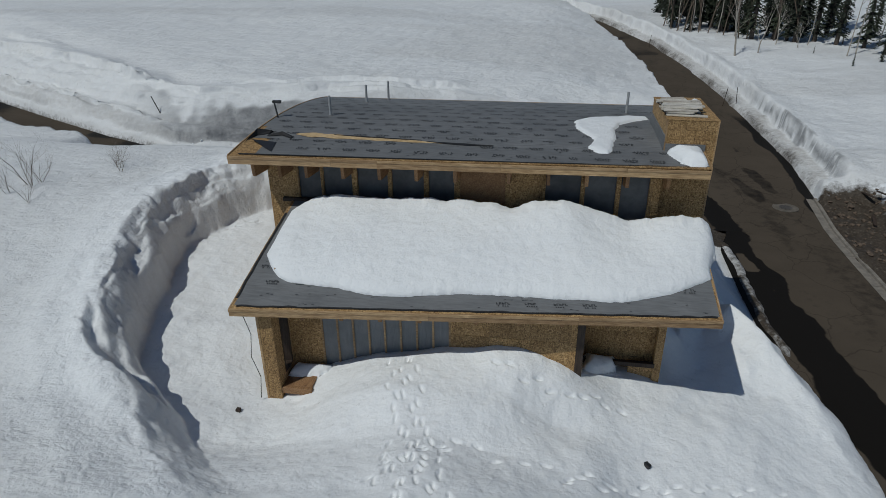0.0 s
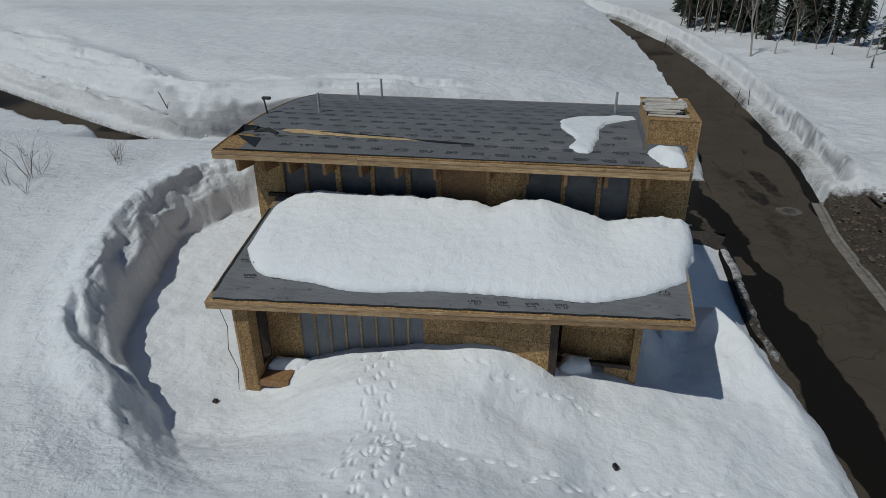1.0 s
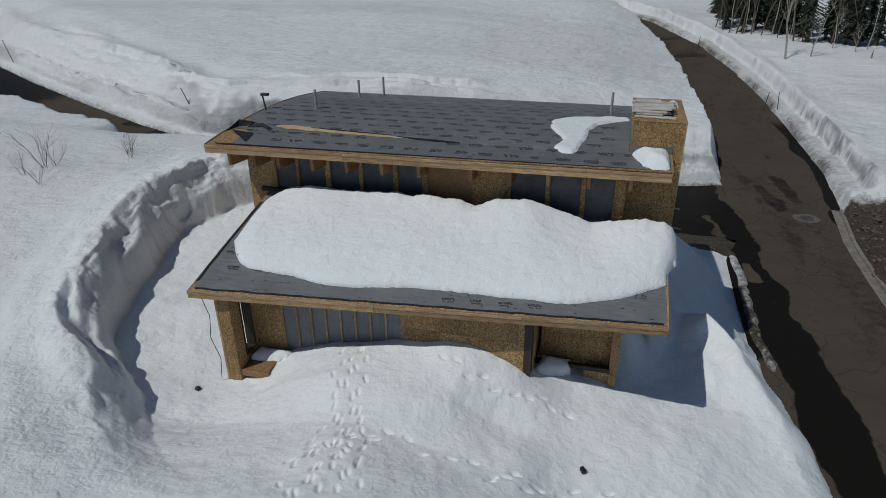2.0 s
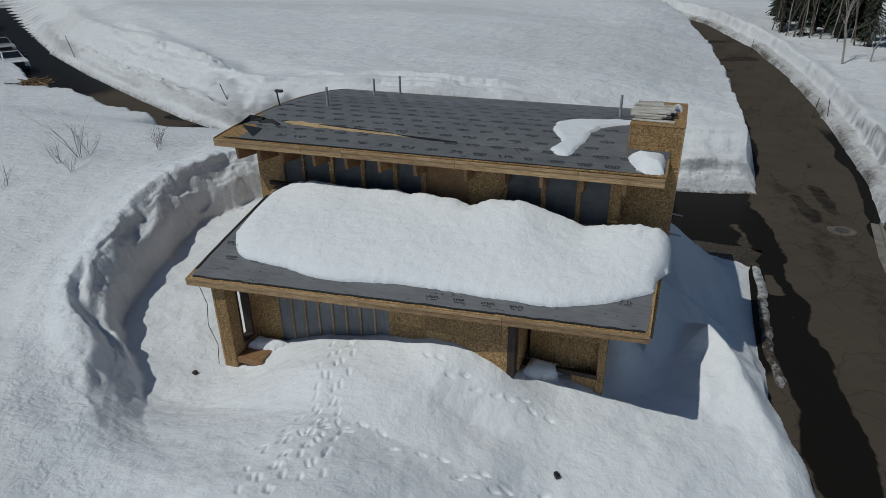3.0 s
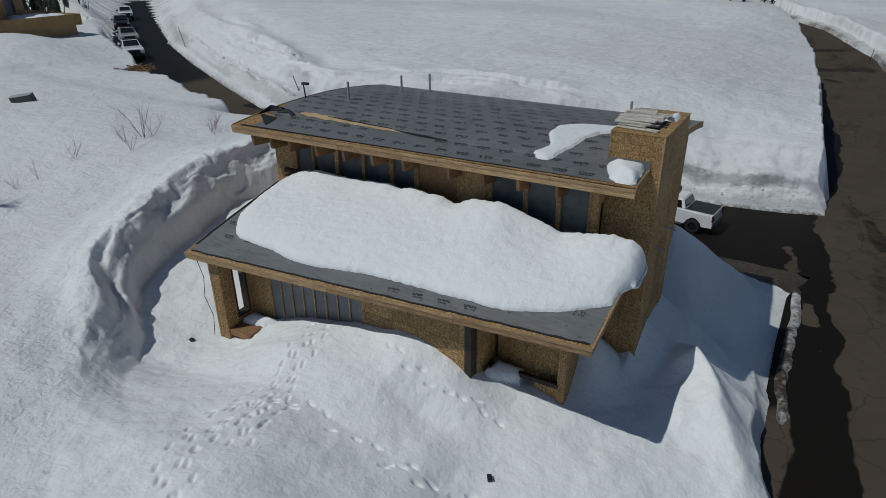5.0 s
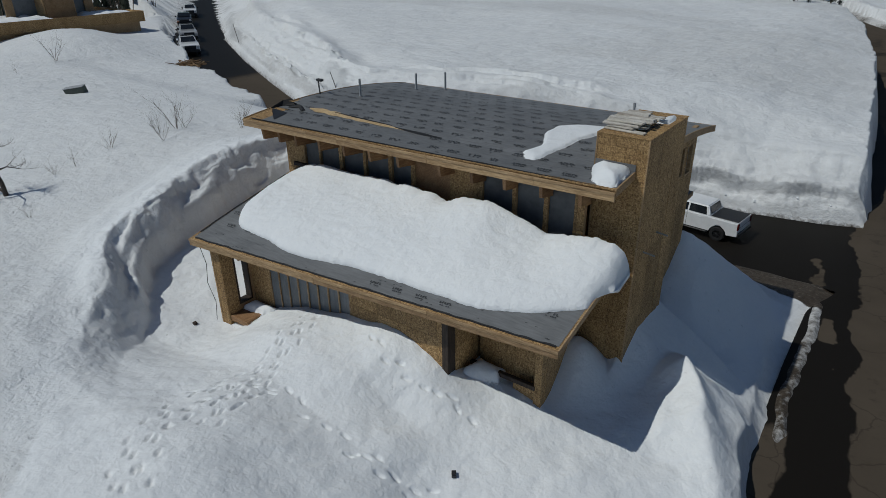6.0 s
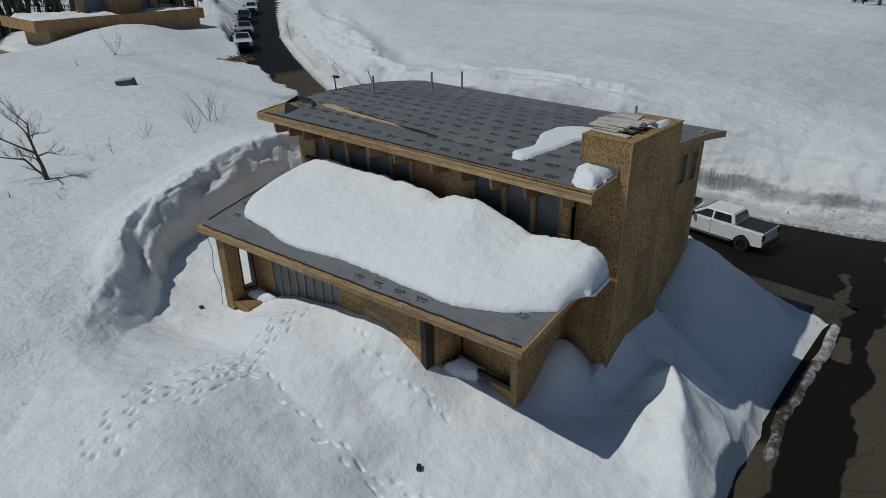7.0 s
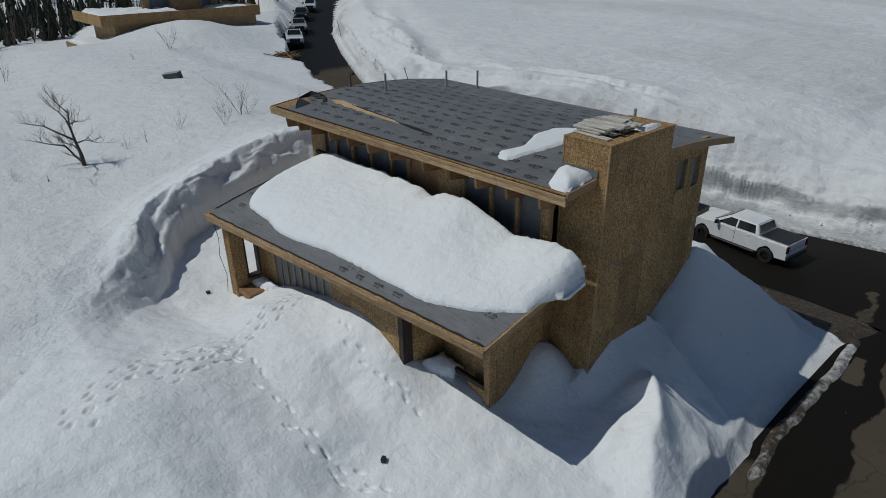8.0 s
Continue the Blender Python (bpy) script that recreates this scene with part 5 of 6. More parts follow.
def conifer_meshes(h, r, seed):
    """A trunk and a ragged crown of drooping sprays."""
    rng = random.Random(seed)
    trunk = rod((0, 0, -0.6), (0, 0, h * 0.97), 0.018 * h, 0.01, 7)
    crown = bmesh.new()
    z = h * rng.uniform(0.05, 0.12)
    while z < h:
        k = 1 - (z / h)
        reach = r * (k ** 0.75) * rng.uniform(0.75, 1.1) + 0.08
        for b in range(rng.randint(7, 10)):
            if rng.random() < 0.1:
                continue
            a = rng.uniform(0, 2 * math.pi)
            L = reach * rng.uniform(0.55, 1.15)
            drop = L * rng.uniform(0.25, 0.6)
            ca, sa = math.cos(a), math.sin(a)
            w = L * rng.uniform(0.12, 0.24) + 0.05
            for s in range(4):
                t0, t1 = s / 4, (s + 1.3) / 4
                for sg in (-1, 1):
                    lift = rng.uniform(-0.08, 0.12)
                    p = [(ca * L * t0, sa * L * t0, z - drop * t0 ** 1.3), (ca * L * t1, sa * L * t1, z - drop * t1 ** 1.3 + lift)]
                    q = (ca * L * (t0 + t1) / 2 - sg * sa * w * (1.15 - t0 * 0.7), sa * L * (t0 + t1) / 2 + sg * ca * w * (1.15 - t0 * 0.7), z - drop * ((t0 + t1) / 2) ** 1.3 - rng.uniform(0.05, 0.25) * w - 0.05)
                    crown.faces.new([crown.verts.new(v) for v in (p[0], q, p[1])])
        z += h * 0.021 * rng.uniform(0.7, 1.3)
    add_rod(crown, (0, 0, h * 0.9), (0, 0, h * 1.03), 0.05, 0.005, 5)
    return trunk, crown


def conifer(name, h, r, seed, label, group):
    t = thing(name, (0, 0, 0), label, "tree", group)
    trunk, crown = conifer_meshes(h, r, seed)
    part("trunk", trunk, BARK, t)
    part("crown", crown, NEEDLES, t, "dark green needles")
    return t


def bare_bmesh(h, seed, spread, start=0.015, levels=4, lean=0.0, forks=3, low=0.25):
    """A leafless tree: limbs that fork into finer twigs."""
    rng = random.Random(seed)
    trunk, twigs = bmesh.new(), bmesh.new()

    def grow(p, d, L, r, lev):
        q = p
        steps = 3
        target = trunk if lev == 0 else twigs
        for s in range(steps):
            nd = (d + Vector((rng.uniform(-1, 1), rng.uniform(-1, 1), rng.uniform(-0.4, 0.6))) * 0.22).normalized()
            q2 = q + nd * L / steps
            r2 = r * 0.8
            add_rod(target, q, q2, r, r2, 6 if lev == 0 else (4 if lev < 3 else 3))
            if lev < levels and (lev > 0 or (s + 1) / steps > low):
                for _ in range(rng.randint(1, forks)):
                    side = Vector((rng.uniform(-1, 1), rng.uniform(-1, 1), rng.uniform(-0.1, 0.8))).normalized()
                    grow(q2, (nd * (1 - spread) + side * spread).normalized(), L * rng.uniform(0.4, 0.65), r2 * rng.uniform(0.45, 0.65), lev + 1)
            q, d, r = q2, nd, r2
    grow(Vector((0, 0, -0.2)), Vector((lean, 0, 1)).normalized(), h * 0.75, h * start, 0)
    return trunk, twigs


def bare_tree(name, h, seed, spread, label, group, mat, cat="tree", levels=3, lean=0.0, forks=2, start=0.015, low=0.25):
    t = thing(name, (0, 0, 0), label, cat, group)
    trunk, twigs = bare_bmesh(h, seed, spread, start, levels, lean, forks, low)
    part("trunk", trunk, mat, t)
    part("crown", twigs, mat, t)
    return t


def shrub(name, h, seed, stems, label, group):
    """Thin bare stems from one foot."""
    rng = random.Random(seed)
    t = thing(name, (0, 0, 0), label, "shrub", group)
    for k in range(stems):
        trunk, twigs = bare_bmesh(h * rng.uniform(0.6, 1), seed * 31 + k, 0.55, 0.0065, 2, rng.uniform(-0.9, 0.9), 2, 0.2)
        me = bpy.data.meshes.new("t")
        twigs.to_mesh(me)
        trunk.from_mesh(me)
        twigs.free()
        bpy.data.meshes.remove(me)
        bmesh.ops.transform(trunk, matrix=pose(rng.uniform(-0.12, 0.12), rng.uniform(-0.12, 0.12), 0, 0, 0, rng.uniform(0, 360)), verts=trunk.verts[:])
        part("stem", trunk, TWIG, t)
    return t


def set_down(ob, x, y, turn=0.0, size=1.0, sink=0.05):
    ob.matrix_basis = pose(x, y, ground_z(x, y) - sink, 0, 0, turn) @ Matrix.Scale(size, 4)
    return ob


def again(ob, x, y, turn, size=1.0, sink=0.05):
    new_ob = copy_thing(ob, Matrix())
    return set_down(new_ob, x, y, turn, size, sink)


trng = random.Random(21)
firs = [conifer("conifer", h, r, 40 + k, "dark green snow-free conifer standing in deep snow", "conifer wood") for k, (h, r) in enumerate(((15, 1.35), (12, 1.15), (17, 1.5), (9, 1.1)))]
spots = []
while len(spots) < 64:
    x = trng.uniform(17.5, 40)
    y = trng.uniform(82, 118)
    front_line = 92.5 - 0.72 * (x - 18) + trng.uniform(-0.5, 2)
    if y < front_line or (x > 29 and trng.random() < 0.72):
        continue
    if min([math.hypot(x - a, y - b) for a, b in spots] or [9]) > 1.15:
        spots.append((x, y))
spots += [(32.4, 85.6), (36.2, 81.5), (37.2, 78.3), (39.8, 88), (43, 90), (46, 86), (44, 79), (49, 92), (52, 84), (41, 72.5)]
spots += [(-2.4, 97.6), (-0.9, 98.4), (1.4, 99.5), (2.2, 100.6), (-3.6, 99.3), (-2.9, 101.5), (0.2, 102)]
for k, (x, y) in enumerate(spots):
    small = x < 5
    f = firs[k % 4]
    s = trng.uniform(0.28, 0.45) if small else trng.uniform(0.7, 1.15)
    if k < 4:
        set_down(f, x, y, trng.uniform(0, 360), s, 0.2)
    else:
        again(f, x, y, trng.uniform(0, 360), s, 0.2)
for x, y, s in ((29.7, 77.5, 0.1), (31.5, 71.8, 0.15), (35.2, 74.4, 0.3)):
    tagged(again(firs[3], x, y, trng.uniform(0, 360), s), "small young conifer poking out of the snow")
aspens = [bare_tree("aspen", 11, 60 + k, 0.35, "tall bare pale-barked aspen", "bare aspens", ASPEN, levels=3, start=0.0065, low=0.4) for k in range(2)]
aspen_spots = [(32.8, 76.8), (34.2, 78.2), (18.3, 93.5), (19.6, 91.8), (20.6, 92.4), (17.2, 97), (30.5, 82), (37.5, 76), (35.0, 84), (40, 80), (22.5, 90.5), (24.3, 89), (42, 84), (46, 82), (38.5, 83.5), (26, 87.5)]
for k, (x, y) in enumerate(aspen_spots):
    a = aspens[k % 2]
    s = trng.uniform(0.75, 1.2)
    set_down(a, x, y, trng.uniform(0, 360), s) if k < 2 else again(a, x, y, trng.uniform(0, 360), s)
bush = bare_tree("bare_tree", 6.5, 71, 0.5, "spreading bare grey tree at the wood's edge", "", ASPEN, levels=4, forks=2, start=0.016, low=0.2)
set_down(bush, 21.7, 77.3, 20, 1.25)
again(bush, 24.2, 78.0, 130, 0.8)
again(bush, 27.3, 82.6, 250, 0.7)
brown = bare_tree("leafless_tree", 11, 77, 0.3, "slim leafless brown tree at the wood's edge", "leafless trees", TWIG, levels=3, start=0.008, low=0.15)
for k, (x, y) in enumerate(((16.6, 95.5), (17.4, 94.2), (17.9, 92.6), (18.7, 92.0), (19.3, 91.2), (20.2, 90.4), (18.2, 95.5), (21.2, 89.8), (22.8, 88.6), (25.2, 86.8), (27.8, 85.2), (24.4, 87.4), (20.8, 92.3), (30.2, 84.5))):
    s = trng.uniform(0.8, 1.2)
    set_down(brown, x, y, 0, s) if k == 0 else again(brown, x, y, trng.uniform(0, 360), s)
again(bush, 29.0, 80.5, 75, 0.45)

# the near snowfield's bare trees
def gnarled_tree(at, turn):
    """A low bare tree: a leaning bole, long crooked limbs and a spray of twigs on each."""
    rng = random.Random(19)
    t = thing("bare_tree", at, "gnarled bare dark tree standing in the snow", "tree", "", turn)
    bole = bmesh.new()
    for p, q, r0, r1 in (((0, 0, -0.3), (-0.05, 0.02, 0.8), 0.15, 0.12), ((-0.05, 0.02, 0.8), (-0.18, 0.0, 1.6), 0.12, 0.095)):
        add_rod(bole, p, q, r0, r1, 8)
    part("trunk", bole, BARK, t)

    def sprig(bm, p, d, length, r, level):
        for _ in range(3):
            d = (d + Vector((rng.uniform(-1, 1), rng.uniform(-1, 1), rng.uniform(-0.3, 0.8))) * 0.3).normalized()
            q = p + d * length / 3
            add_rod(bm, p, q, r, r * 0.75, 4)
            if level:
                for _ in range(rng.randint(1, 2)):
                    side = (d + Vector((rng.uniform(-1, 1), rng.uniform(-1, 1), rng.uniform(-0.2, 0.9))) * 0.9).normalized()
                    sprig(bm, q, side, length * rng.uniform(0.4, 0.65), r * 0.55, level - 1)
            p, r = q, r * 0.75
    limbs = (([(-0.18, 0, 1.6), (-0.36, 0.1, 2.7), (-0.18, 0.0, 3.5), (-0.8, -0.1, 4.3)], 0.09), ([(-0.02, 0, 0.2), (-0.57, 0.2, 0.58), (-1.1, 0.3, 1.25), (-2.0, 0.2, 1.4), (-2.8, 0.1, 1.6)], 0.09),
             ([(-0.18, 0, 1.7), (-0.83, -0.3, 2.2), (-1.7, -0.4, 2.75), (-2.4, -0.5, 2.9)], 0.075), ([(-0.16, 0, 1.5), (0.45, 0.1, 1.7), (1.0, 0.2, 1.5)], 0.06),
             ([(-0.36, 0.1, 2.7), (0.2, -0.2, 3.0), (0.5, -0.3, 3.0)], 0.05), ([(-0.22, 0, 2.0), (-0.6, 0.3, 3.0), (-1.0, 0.4, 3.5), (-1.5, 0.5, 3.8)], 0.065), ([(-0.1, 0, 1.0), (0.1, -0.8, 1.6), (0.0, -1.6, 2.0)], 0.06))
    for pts, r in limbs:
        bm = bmesh.new()
        n = len(pts) - 1
        for i, (p, q) in enumerate(zip(pts, pts[1:])):
            p, q = Vector(p), Vector(q)
            r0, r1 = r * (1 - 0.75 * i / n), r * (1 - 0.75 * (i + 1) / n)
            add_rod(bm, p, q, r0, r1, 6)
            for k in range(4 if i else 1):
                f = rng.uniform(0.3, 1)
                side = ((q - p).normalized() * 0.6 + Vector((rng.uniform(-1, 1), rng.uniform(-1, 1), rng.uniform(-0.1, 1)))).normalized()
                sprig(bm, p.lerp(q, f), side, rng.uniform(0.5, 1.0), max(0.014, r1 * 0.4), 2)
        sprig(bm, Vector(pts[-1]), (Vector(pts[-1]) - Vector(pts[-2])).normalized(), 0.8, max(0.014, r * 0.25), 2)
        part("limb", bm, BARK, t)
    return t


gnarled_tree((-20.4, 15.05, ground_z(-20.4, 15.05)), 48.7).matrix_basis @= Matrix.Scale(0.8, 4)
shrubs = [shrub("shrub", 2.5, 80 + k, st, "thin bare shrub poking through the snow", "bare shrubs") for k, st in enumerate((4, 3, 5))]
for k, (x, y, s) in enumerate(((-20.0, 23.95, 1.5), (-17.6, 26.5, 0.95), (-20.6, 20.4, 0.85), (-18.8, 22.4, 0.9), (-20.6, 18.5, 0.7), (-20.6, 17.45, 0.65), (-47.5, 30.1, 1.7), (-44.7, 25.8, 0.7), (-20.7, 11.9, 0.6),
                               (-17.0, 14.6, 0.45), (-20.3, 23.1, 1.1), (-17.9, 26.9, 0.8), (-17.2, 26.2, 0.8), (-48.1, 16.3, 1.6), (-50.5, 15.2, 1.3), (-19.7, 24.3, 1.0))):
    set_down(shrubs[k], x, y, trng.uniform(0, 360), s * 0.8) if k < 3 else again(shrubs[k % 3], x, y, trng.uniform(0, 360), s * 0.8)
tagged(again(firs[3], -19.5, 13.1, 30, 0.045), "tiny dark conifer tip in the snow")

# woods on the slope far off: too many to count
frng = random.Random(31)
fx = np.array([-84 - 220 * frng.random() ** 1.7 for _ in range(3600)])
fy = np.array([frng.uniform(-60, 62) for _ in range(3600)])
fz = land(fx, fy)[0]
lane_far = np.abs(along(LANE, fx, fy)[0])
bm = bmesh.new()
for k in range(1900):
    x, y, z = fx[k], fy[k], fz[k]
    if lane_far[k] < 9:
        continue
    h, r = frng.uniform(2.5, 7.5), frng.uniform(0.45, 0.9)
    for s in range(5):
        z0, z1 = z + h * (0.03 + 0.18 * s), z + h * (0.36 + 0.16 * s)
        rr = r * (1 - 0.17 * s)
        n = 6
        a0 = frng.uniform(0, 6)
        ring = [bm.verts.new((x + rr * frng.uniform(0.4, 1.3) * math.cos(a0 + 2 * math.pi * i / n), y + rr * frng.uniform(0.4, 1.3) * math.sin(a0 + 2 * math.pi * i / n), z0 + frng.uniform(-0.5, 0.5))) for i in range(n)]
        tip = bm.verts.new((x, y, z1))
        for i in range(n):
            bm.faces.new((ring[i], ring[(i + 1) % n], tip))
tagged(part("far_woods", bm, NEEDLES, None), "dark conifer woods on the far slope", "woods", kind="stuff")
bm = bmesh.new()
for k in range(1900, 3600):
    x, y, z = fx[k], fy[k], fz[k]
    h = frng.uniform(2, 6)
    for s in range(4):
        a = frng.uniform(0, 6.28)
        add_rod(bm, (x, y, z - 0.1), (x + 0.2 * h * math.cos(a), y + 0.2 * h * math.sin(a), z + h * frng.uniform(0.5, 1)), 0.05, 0.015, 3)
tagged(part("far_scrub", bm, TWIG, None), "bare grey scrub between the far conifers", "scrub", kind="stuff")

# ---- vehicles ----
def wheel_arc(cx, r, z, lo, n=9):
    """Points of a wheel arch, from its rear foot to its front foot."""
    out = []
    a0 = math.asin(max(-1, min(1, (lo - z) / r)))
    for k in range(n + 1):
        a = math.pi - a0 - (math.pi - 2 * a0) * k / n
        out.append((cx + r * math.cos(a), z + r * math.sin(a)))
    return out


def quad_panel(bm, pts, out, t=0.012):
    """A thin panel with its four corners given, standing out by t."""
    n = Vector(out).normalized() * t
    a = [bm.verts.new(Vector(p)) for p in pts]
    b = [bm.verts.new(Vector(p) + n) for p in pts]
    bm.faces.new(b)
    bm.faces.new(a[::-1])
    for k in range(4):
        bm.faces.new((a[k], a[(k + 1) % 4], b[(k + 1) % 4], b[k]))
    bmesh.ops.recalc_face_normals(bm, faces=bm.faces[:])
    return bm


def pickup(at, turn, coat, label, cover=True, rack=False, beacon=False, tilt=0.0):
    """A crew-cab pickup, its nose to +x."""
    car = thing("pickup_truck", at, label, "pickup truck", "parked vehicles", turn)
    car.matrix_basis = pose(*at, 0, tilt, turn)
    W = 0.99
    lower = [(-2.92, 0.55), *wheel_arc(-1.85, 0.5, 0.42, 0.5), *wheel_arc(1.9, 0.5, 0.42, 0.5), (2.9, 0.5), (2.95, 0.85), (2.88, 1.16), (2.6, 1.27), (1.3, 1.36), (-1.28, 1.36), (-1.31, 1.33), (-2.9, 1.33)]
    bm = add_prism(bmesh.new(), lower, -W, W)
    bmesh.ops.bevel(bm, geom=[e for e in bm.edges if abs(e.verts[0].co.y - e.verts[1].co.y) < 1e-6 and min(v.co.z for v in e.verts) > 0.8], offset=0.06, segments=2, affect="EDGES")
    body = part("body", bm, coat, car, smooth=False)
    if cover:
        part("bed_cover", box((-2.86, -0.86, 1.335), (-1.33, 0.86, 1.365), None, 0.02), BLACKTRIM, body, "flat black bed cover")
    else:
        part("bed_floor", box((-2.84, -0.84, 1.335), (-1.35, 0.84, 1.345)), BLACKTRIM, body)
    bm = bmesh.new()
    lo = [(-1.3, -0.92, 1.34), (1.42, -0.92, 1.34), (1.42, 0.92, 1.34), (-1.3, 0.92, 1.34)]
    hi = [(-1.1, -0.76, 1.85), (0.5, -0.76, 1.88), (0.5, 0.76, 1.88), (-1.1, 0.76, 1.85)]
    a, b = [bm.verts.new(p) for p in lo], [bm.verts.new(p) for p in hi]
    for k in range(4):
        bm.faces.new((a[k], a[(k + 1) % 4], b[(k + 1) % 4], b[k]))
    bm.faces.new(a[::-1])
    bm.faces.new(b)
    bmesh.ops.bevel(bm, geom=bm.edges[:], offset=0.05, segments=2, affect="EDGES")
    part("cab", bm, coat, car)

    def on_cab(s, h, y):
        z = 1.34 + 0.52 * h
        return (s, y * (0.925 - 0.165 * h), z)
    for y in (-1, 1):
        for s0, s1, t0, t1 in ((-1.1, -0.06, -0.98, -0.06), (0.04, 1.1, 0.04, 0.45)):
            part("side_window", quad_panel(bmesh.new(), [on_cab(s0, 0.08, y), on_cab(s1, 0.08, y), on_cab(t1, 0.86, y), on_cab(t0, 0.86, y)], (0, y, 0.3), 0.006), GLASS, car, "dark window glass")
        part("door_handle", box((-0.85, y * 1.0 - 0.02, 1.18), (-0.65, y * 1.0 + 0.02, 1.22), None, 0.008), coat, car)
        part("door_handle", box((0.1, y * 1.0 - 0.02, 1.18), (0.3, y * 1.0 + 0.02, 1.22), None, 0.008), coat, car)
        mirror = part("mirror", box((0.98, y * 1.12 - 0.12, 1.32), (1.13, y * 1.12 + 0.12, 1.55), None, 0.03), BLACKTRIM, car)
        part("side_step", box((-1.25, y * 0.98 - 0.06, 0.38), (1.3, y * 0.98 + 0.06, 0.45), None, 0.02), BLACKTRIM, car)
        part("tail_lamp", box((-2.95, y * 0.9 - 0.08, 0.92), (-2.86, y * 0.9 + 0.1, 1.3), None, 0.02), TAILRED, car)
        part("headlight", box((2.74, y * 0.8 - 0.16, 0.92), (2.965, y * 0.8 + 0.17, 1.1), None, 0.03), LENS, car)
        part("door_seam", box((-0.01, y * 0.992 - 0.002, 0.55), (0.005, y * 0.992 + 0.002, 1.36)), BLACKTRIM, car)
        for x in (-1.85, 1.9):
            bm = bmesh.new()
            prof = [(0.24, 0.0), (0.38, 0.0), (0.42, 0.04), (0.42, 0.24), (0.38, 0.28), (0.24, 0.28)]
            rings = []
            for s in range(20):
                an = 2 * math.pi * s / 20
                rings.append([bm.verts.new((x + r * math.cos(an), y * (0.74 + w), 0.42 + r * math.sin(an))) for r, w in prof])
            for s in range(20):
                p, q = rings[s], rings[(s + 1) % 20]
                for i in range(len(prof)):
                    bm.faces.new((p[i], p[(i + 1) % 6], q[(i + 1) % 6], q[i]))
            bmesh.ops.recalc_face_normals(bm, faces=bm.faces[:])
            wheel = part("wheel", bm, TYRE, car, "black tyre")
            bm = rod((x, y * 0.86, 0.42), (x, y * 0.9, 0.42), 0.25, 0.25, 18)
            for s in range(6):
                add_box(bm, (-0.03, -0.02, 0.04), (0.03, 0.02, 0.25), pose(x, y * 0.955, 0.42, 0, 60 * s, 0))
            add_rod(bm, (x, y * 0.9, 0.42), (x, y * 0.985, 0.42), 0.07, 0.06, 10)
            part("rim", bm, ALLOY, wheel, "dark alloy rim")
    part("windshield", quad_panel(bmesh.new(), [(1.36, -0.78, 1.40), (1.36, 0.78, 1.40), (0.57, 0.68, 1.84), (0.57, -0.68, 1.84)], (0.55, 0, 0.8), 0.03), GLASS, car, "dark windscreen")
    part("rear_window", quad_panel(bmesh.new(), [(-1.275, -0.7, 1.42), (-1.275, 0.7, 1.42), (-1.13, 0.64, 1.8), (-1.13, -0.64, 1.8)], (-0.95, 0, 0.3), 0.02), GLASS, car)
    part("grille", box((2.9, -0.6, 0.72), (2.975, 0.6, 1.12), None, 0.03), BLACKTRIM, car, "black grille")
    part("front_bumper", box((2.82, -0.96, 0.45), (3.02, 0.96, 0.72), None, 0.05), BLACKTRIM, car)
    part("rear_bumper", box((-3.02, -0.95, 0.5), (-2.85, 0.95, 0.72), None, 0.04), BLACKTRIM, car)
    part("tailgate_seam", box((-2.93, -0.8, 1.0), (-2.925, 0.8, 1.02)), BLACKTRIM, car)
    if rack:
        bm = bmesh.new()
        for y in (-0.66, 0.66):
            add_rod(bm, (-0.65, y, 1.93), (0.5, y, 1.94), 0.022, None, 6)
        for x in (-0.6, -0.3, 0.0, 0.3):
            add_rod(bm, (x, -0.66, 1.925), (x, 0.66, 1.925), 0.018, None, 6)
        for x in (-0.6, 0.4):
            for y in (-0.66, 0.66):
                add_rod(bm, (x, y, 1.83), (x, y, 1.93), 0.018, None, 6)
        part("roof_rack", bm, BLACKTRIM, car, "black roof rack")
    if beacon:
        part("marker_lamp", box((2.86, -0.95, 0.8), (2.99, -0.72, 0.92), None, 0.02), ORANGE, car, "orange turn lamp")
    return car


def lane_z(x, y):
    return float(along(LANE, np.array([float(x)]), np.array([float(y)]))[1][0]) + 0.005


main_truck = pickup((4.35, 39.6, 0.285), 173.0, WHITE, "white crew-cab pickup with a black bed cover parked on wet asphalt", True)
main_truck.scale = (0.95, 0.95, 0.95)
# the row of parked vehicles down the lane, noses towards the house
LANE_TURN = math.degrees(math.atan2(-7.0, 13.0))
for k, (x, y, coat, rack, lab) in enumerate(((-55.1, 47.6, WHITE, True, "white pickup with a roof rack parked on the wet lane"), (-64.3, 53.6, SILVER, True, "silver pickup with a ladder rack parked on the wet lane"),
                                             (-76.5, 61.2, BLACK, False, "black pickup with lit orange lamps parked on the wet lane"), (-86.5, 68.8, WHITE, False, "white pickup parked at the far end of the row"))):
    pickup((x, y, lane_z(x, y) + 0.02), LANE_TURN - (k > 1) * 5, coat, lab, k % 2 == 0, rack, k == 2)
pickup((-100.0, 24.0, ground_z(-100.0, 24.0)), 80, BLACK, "black pickup half hidden in the snow below the far house")

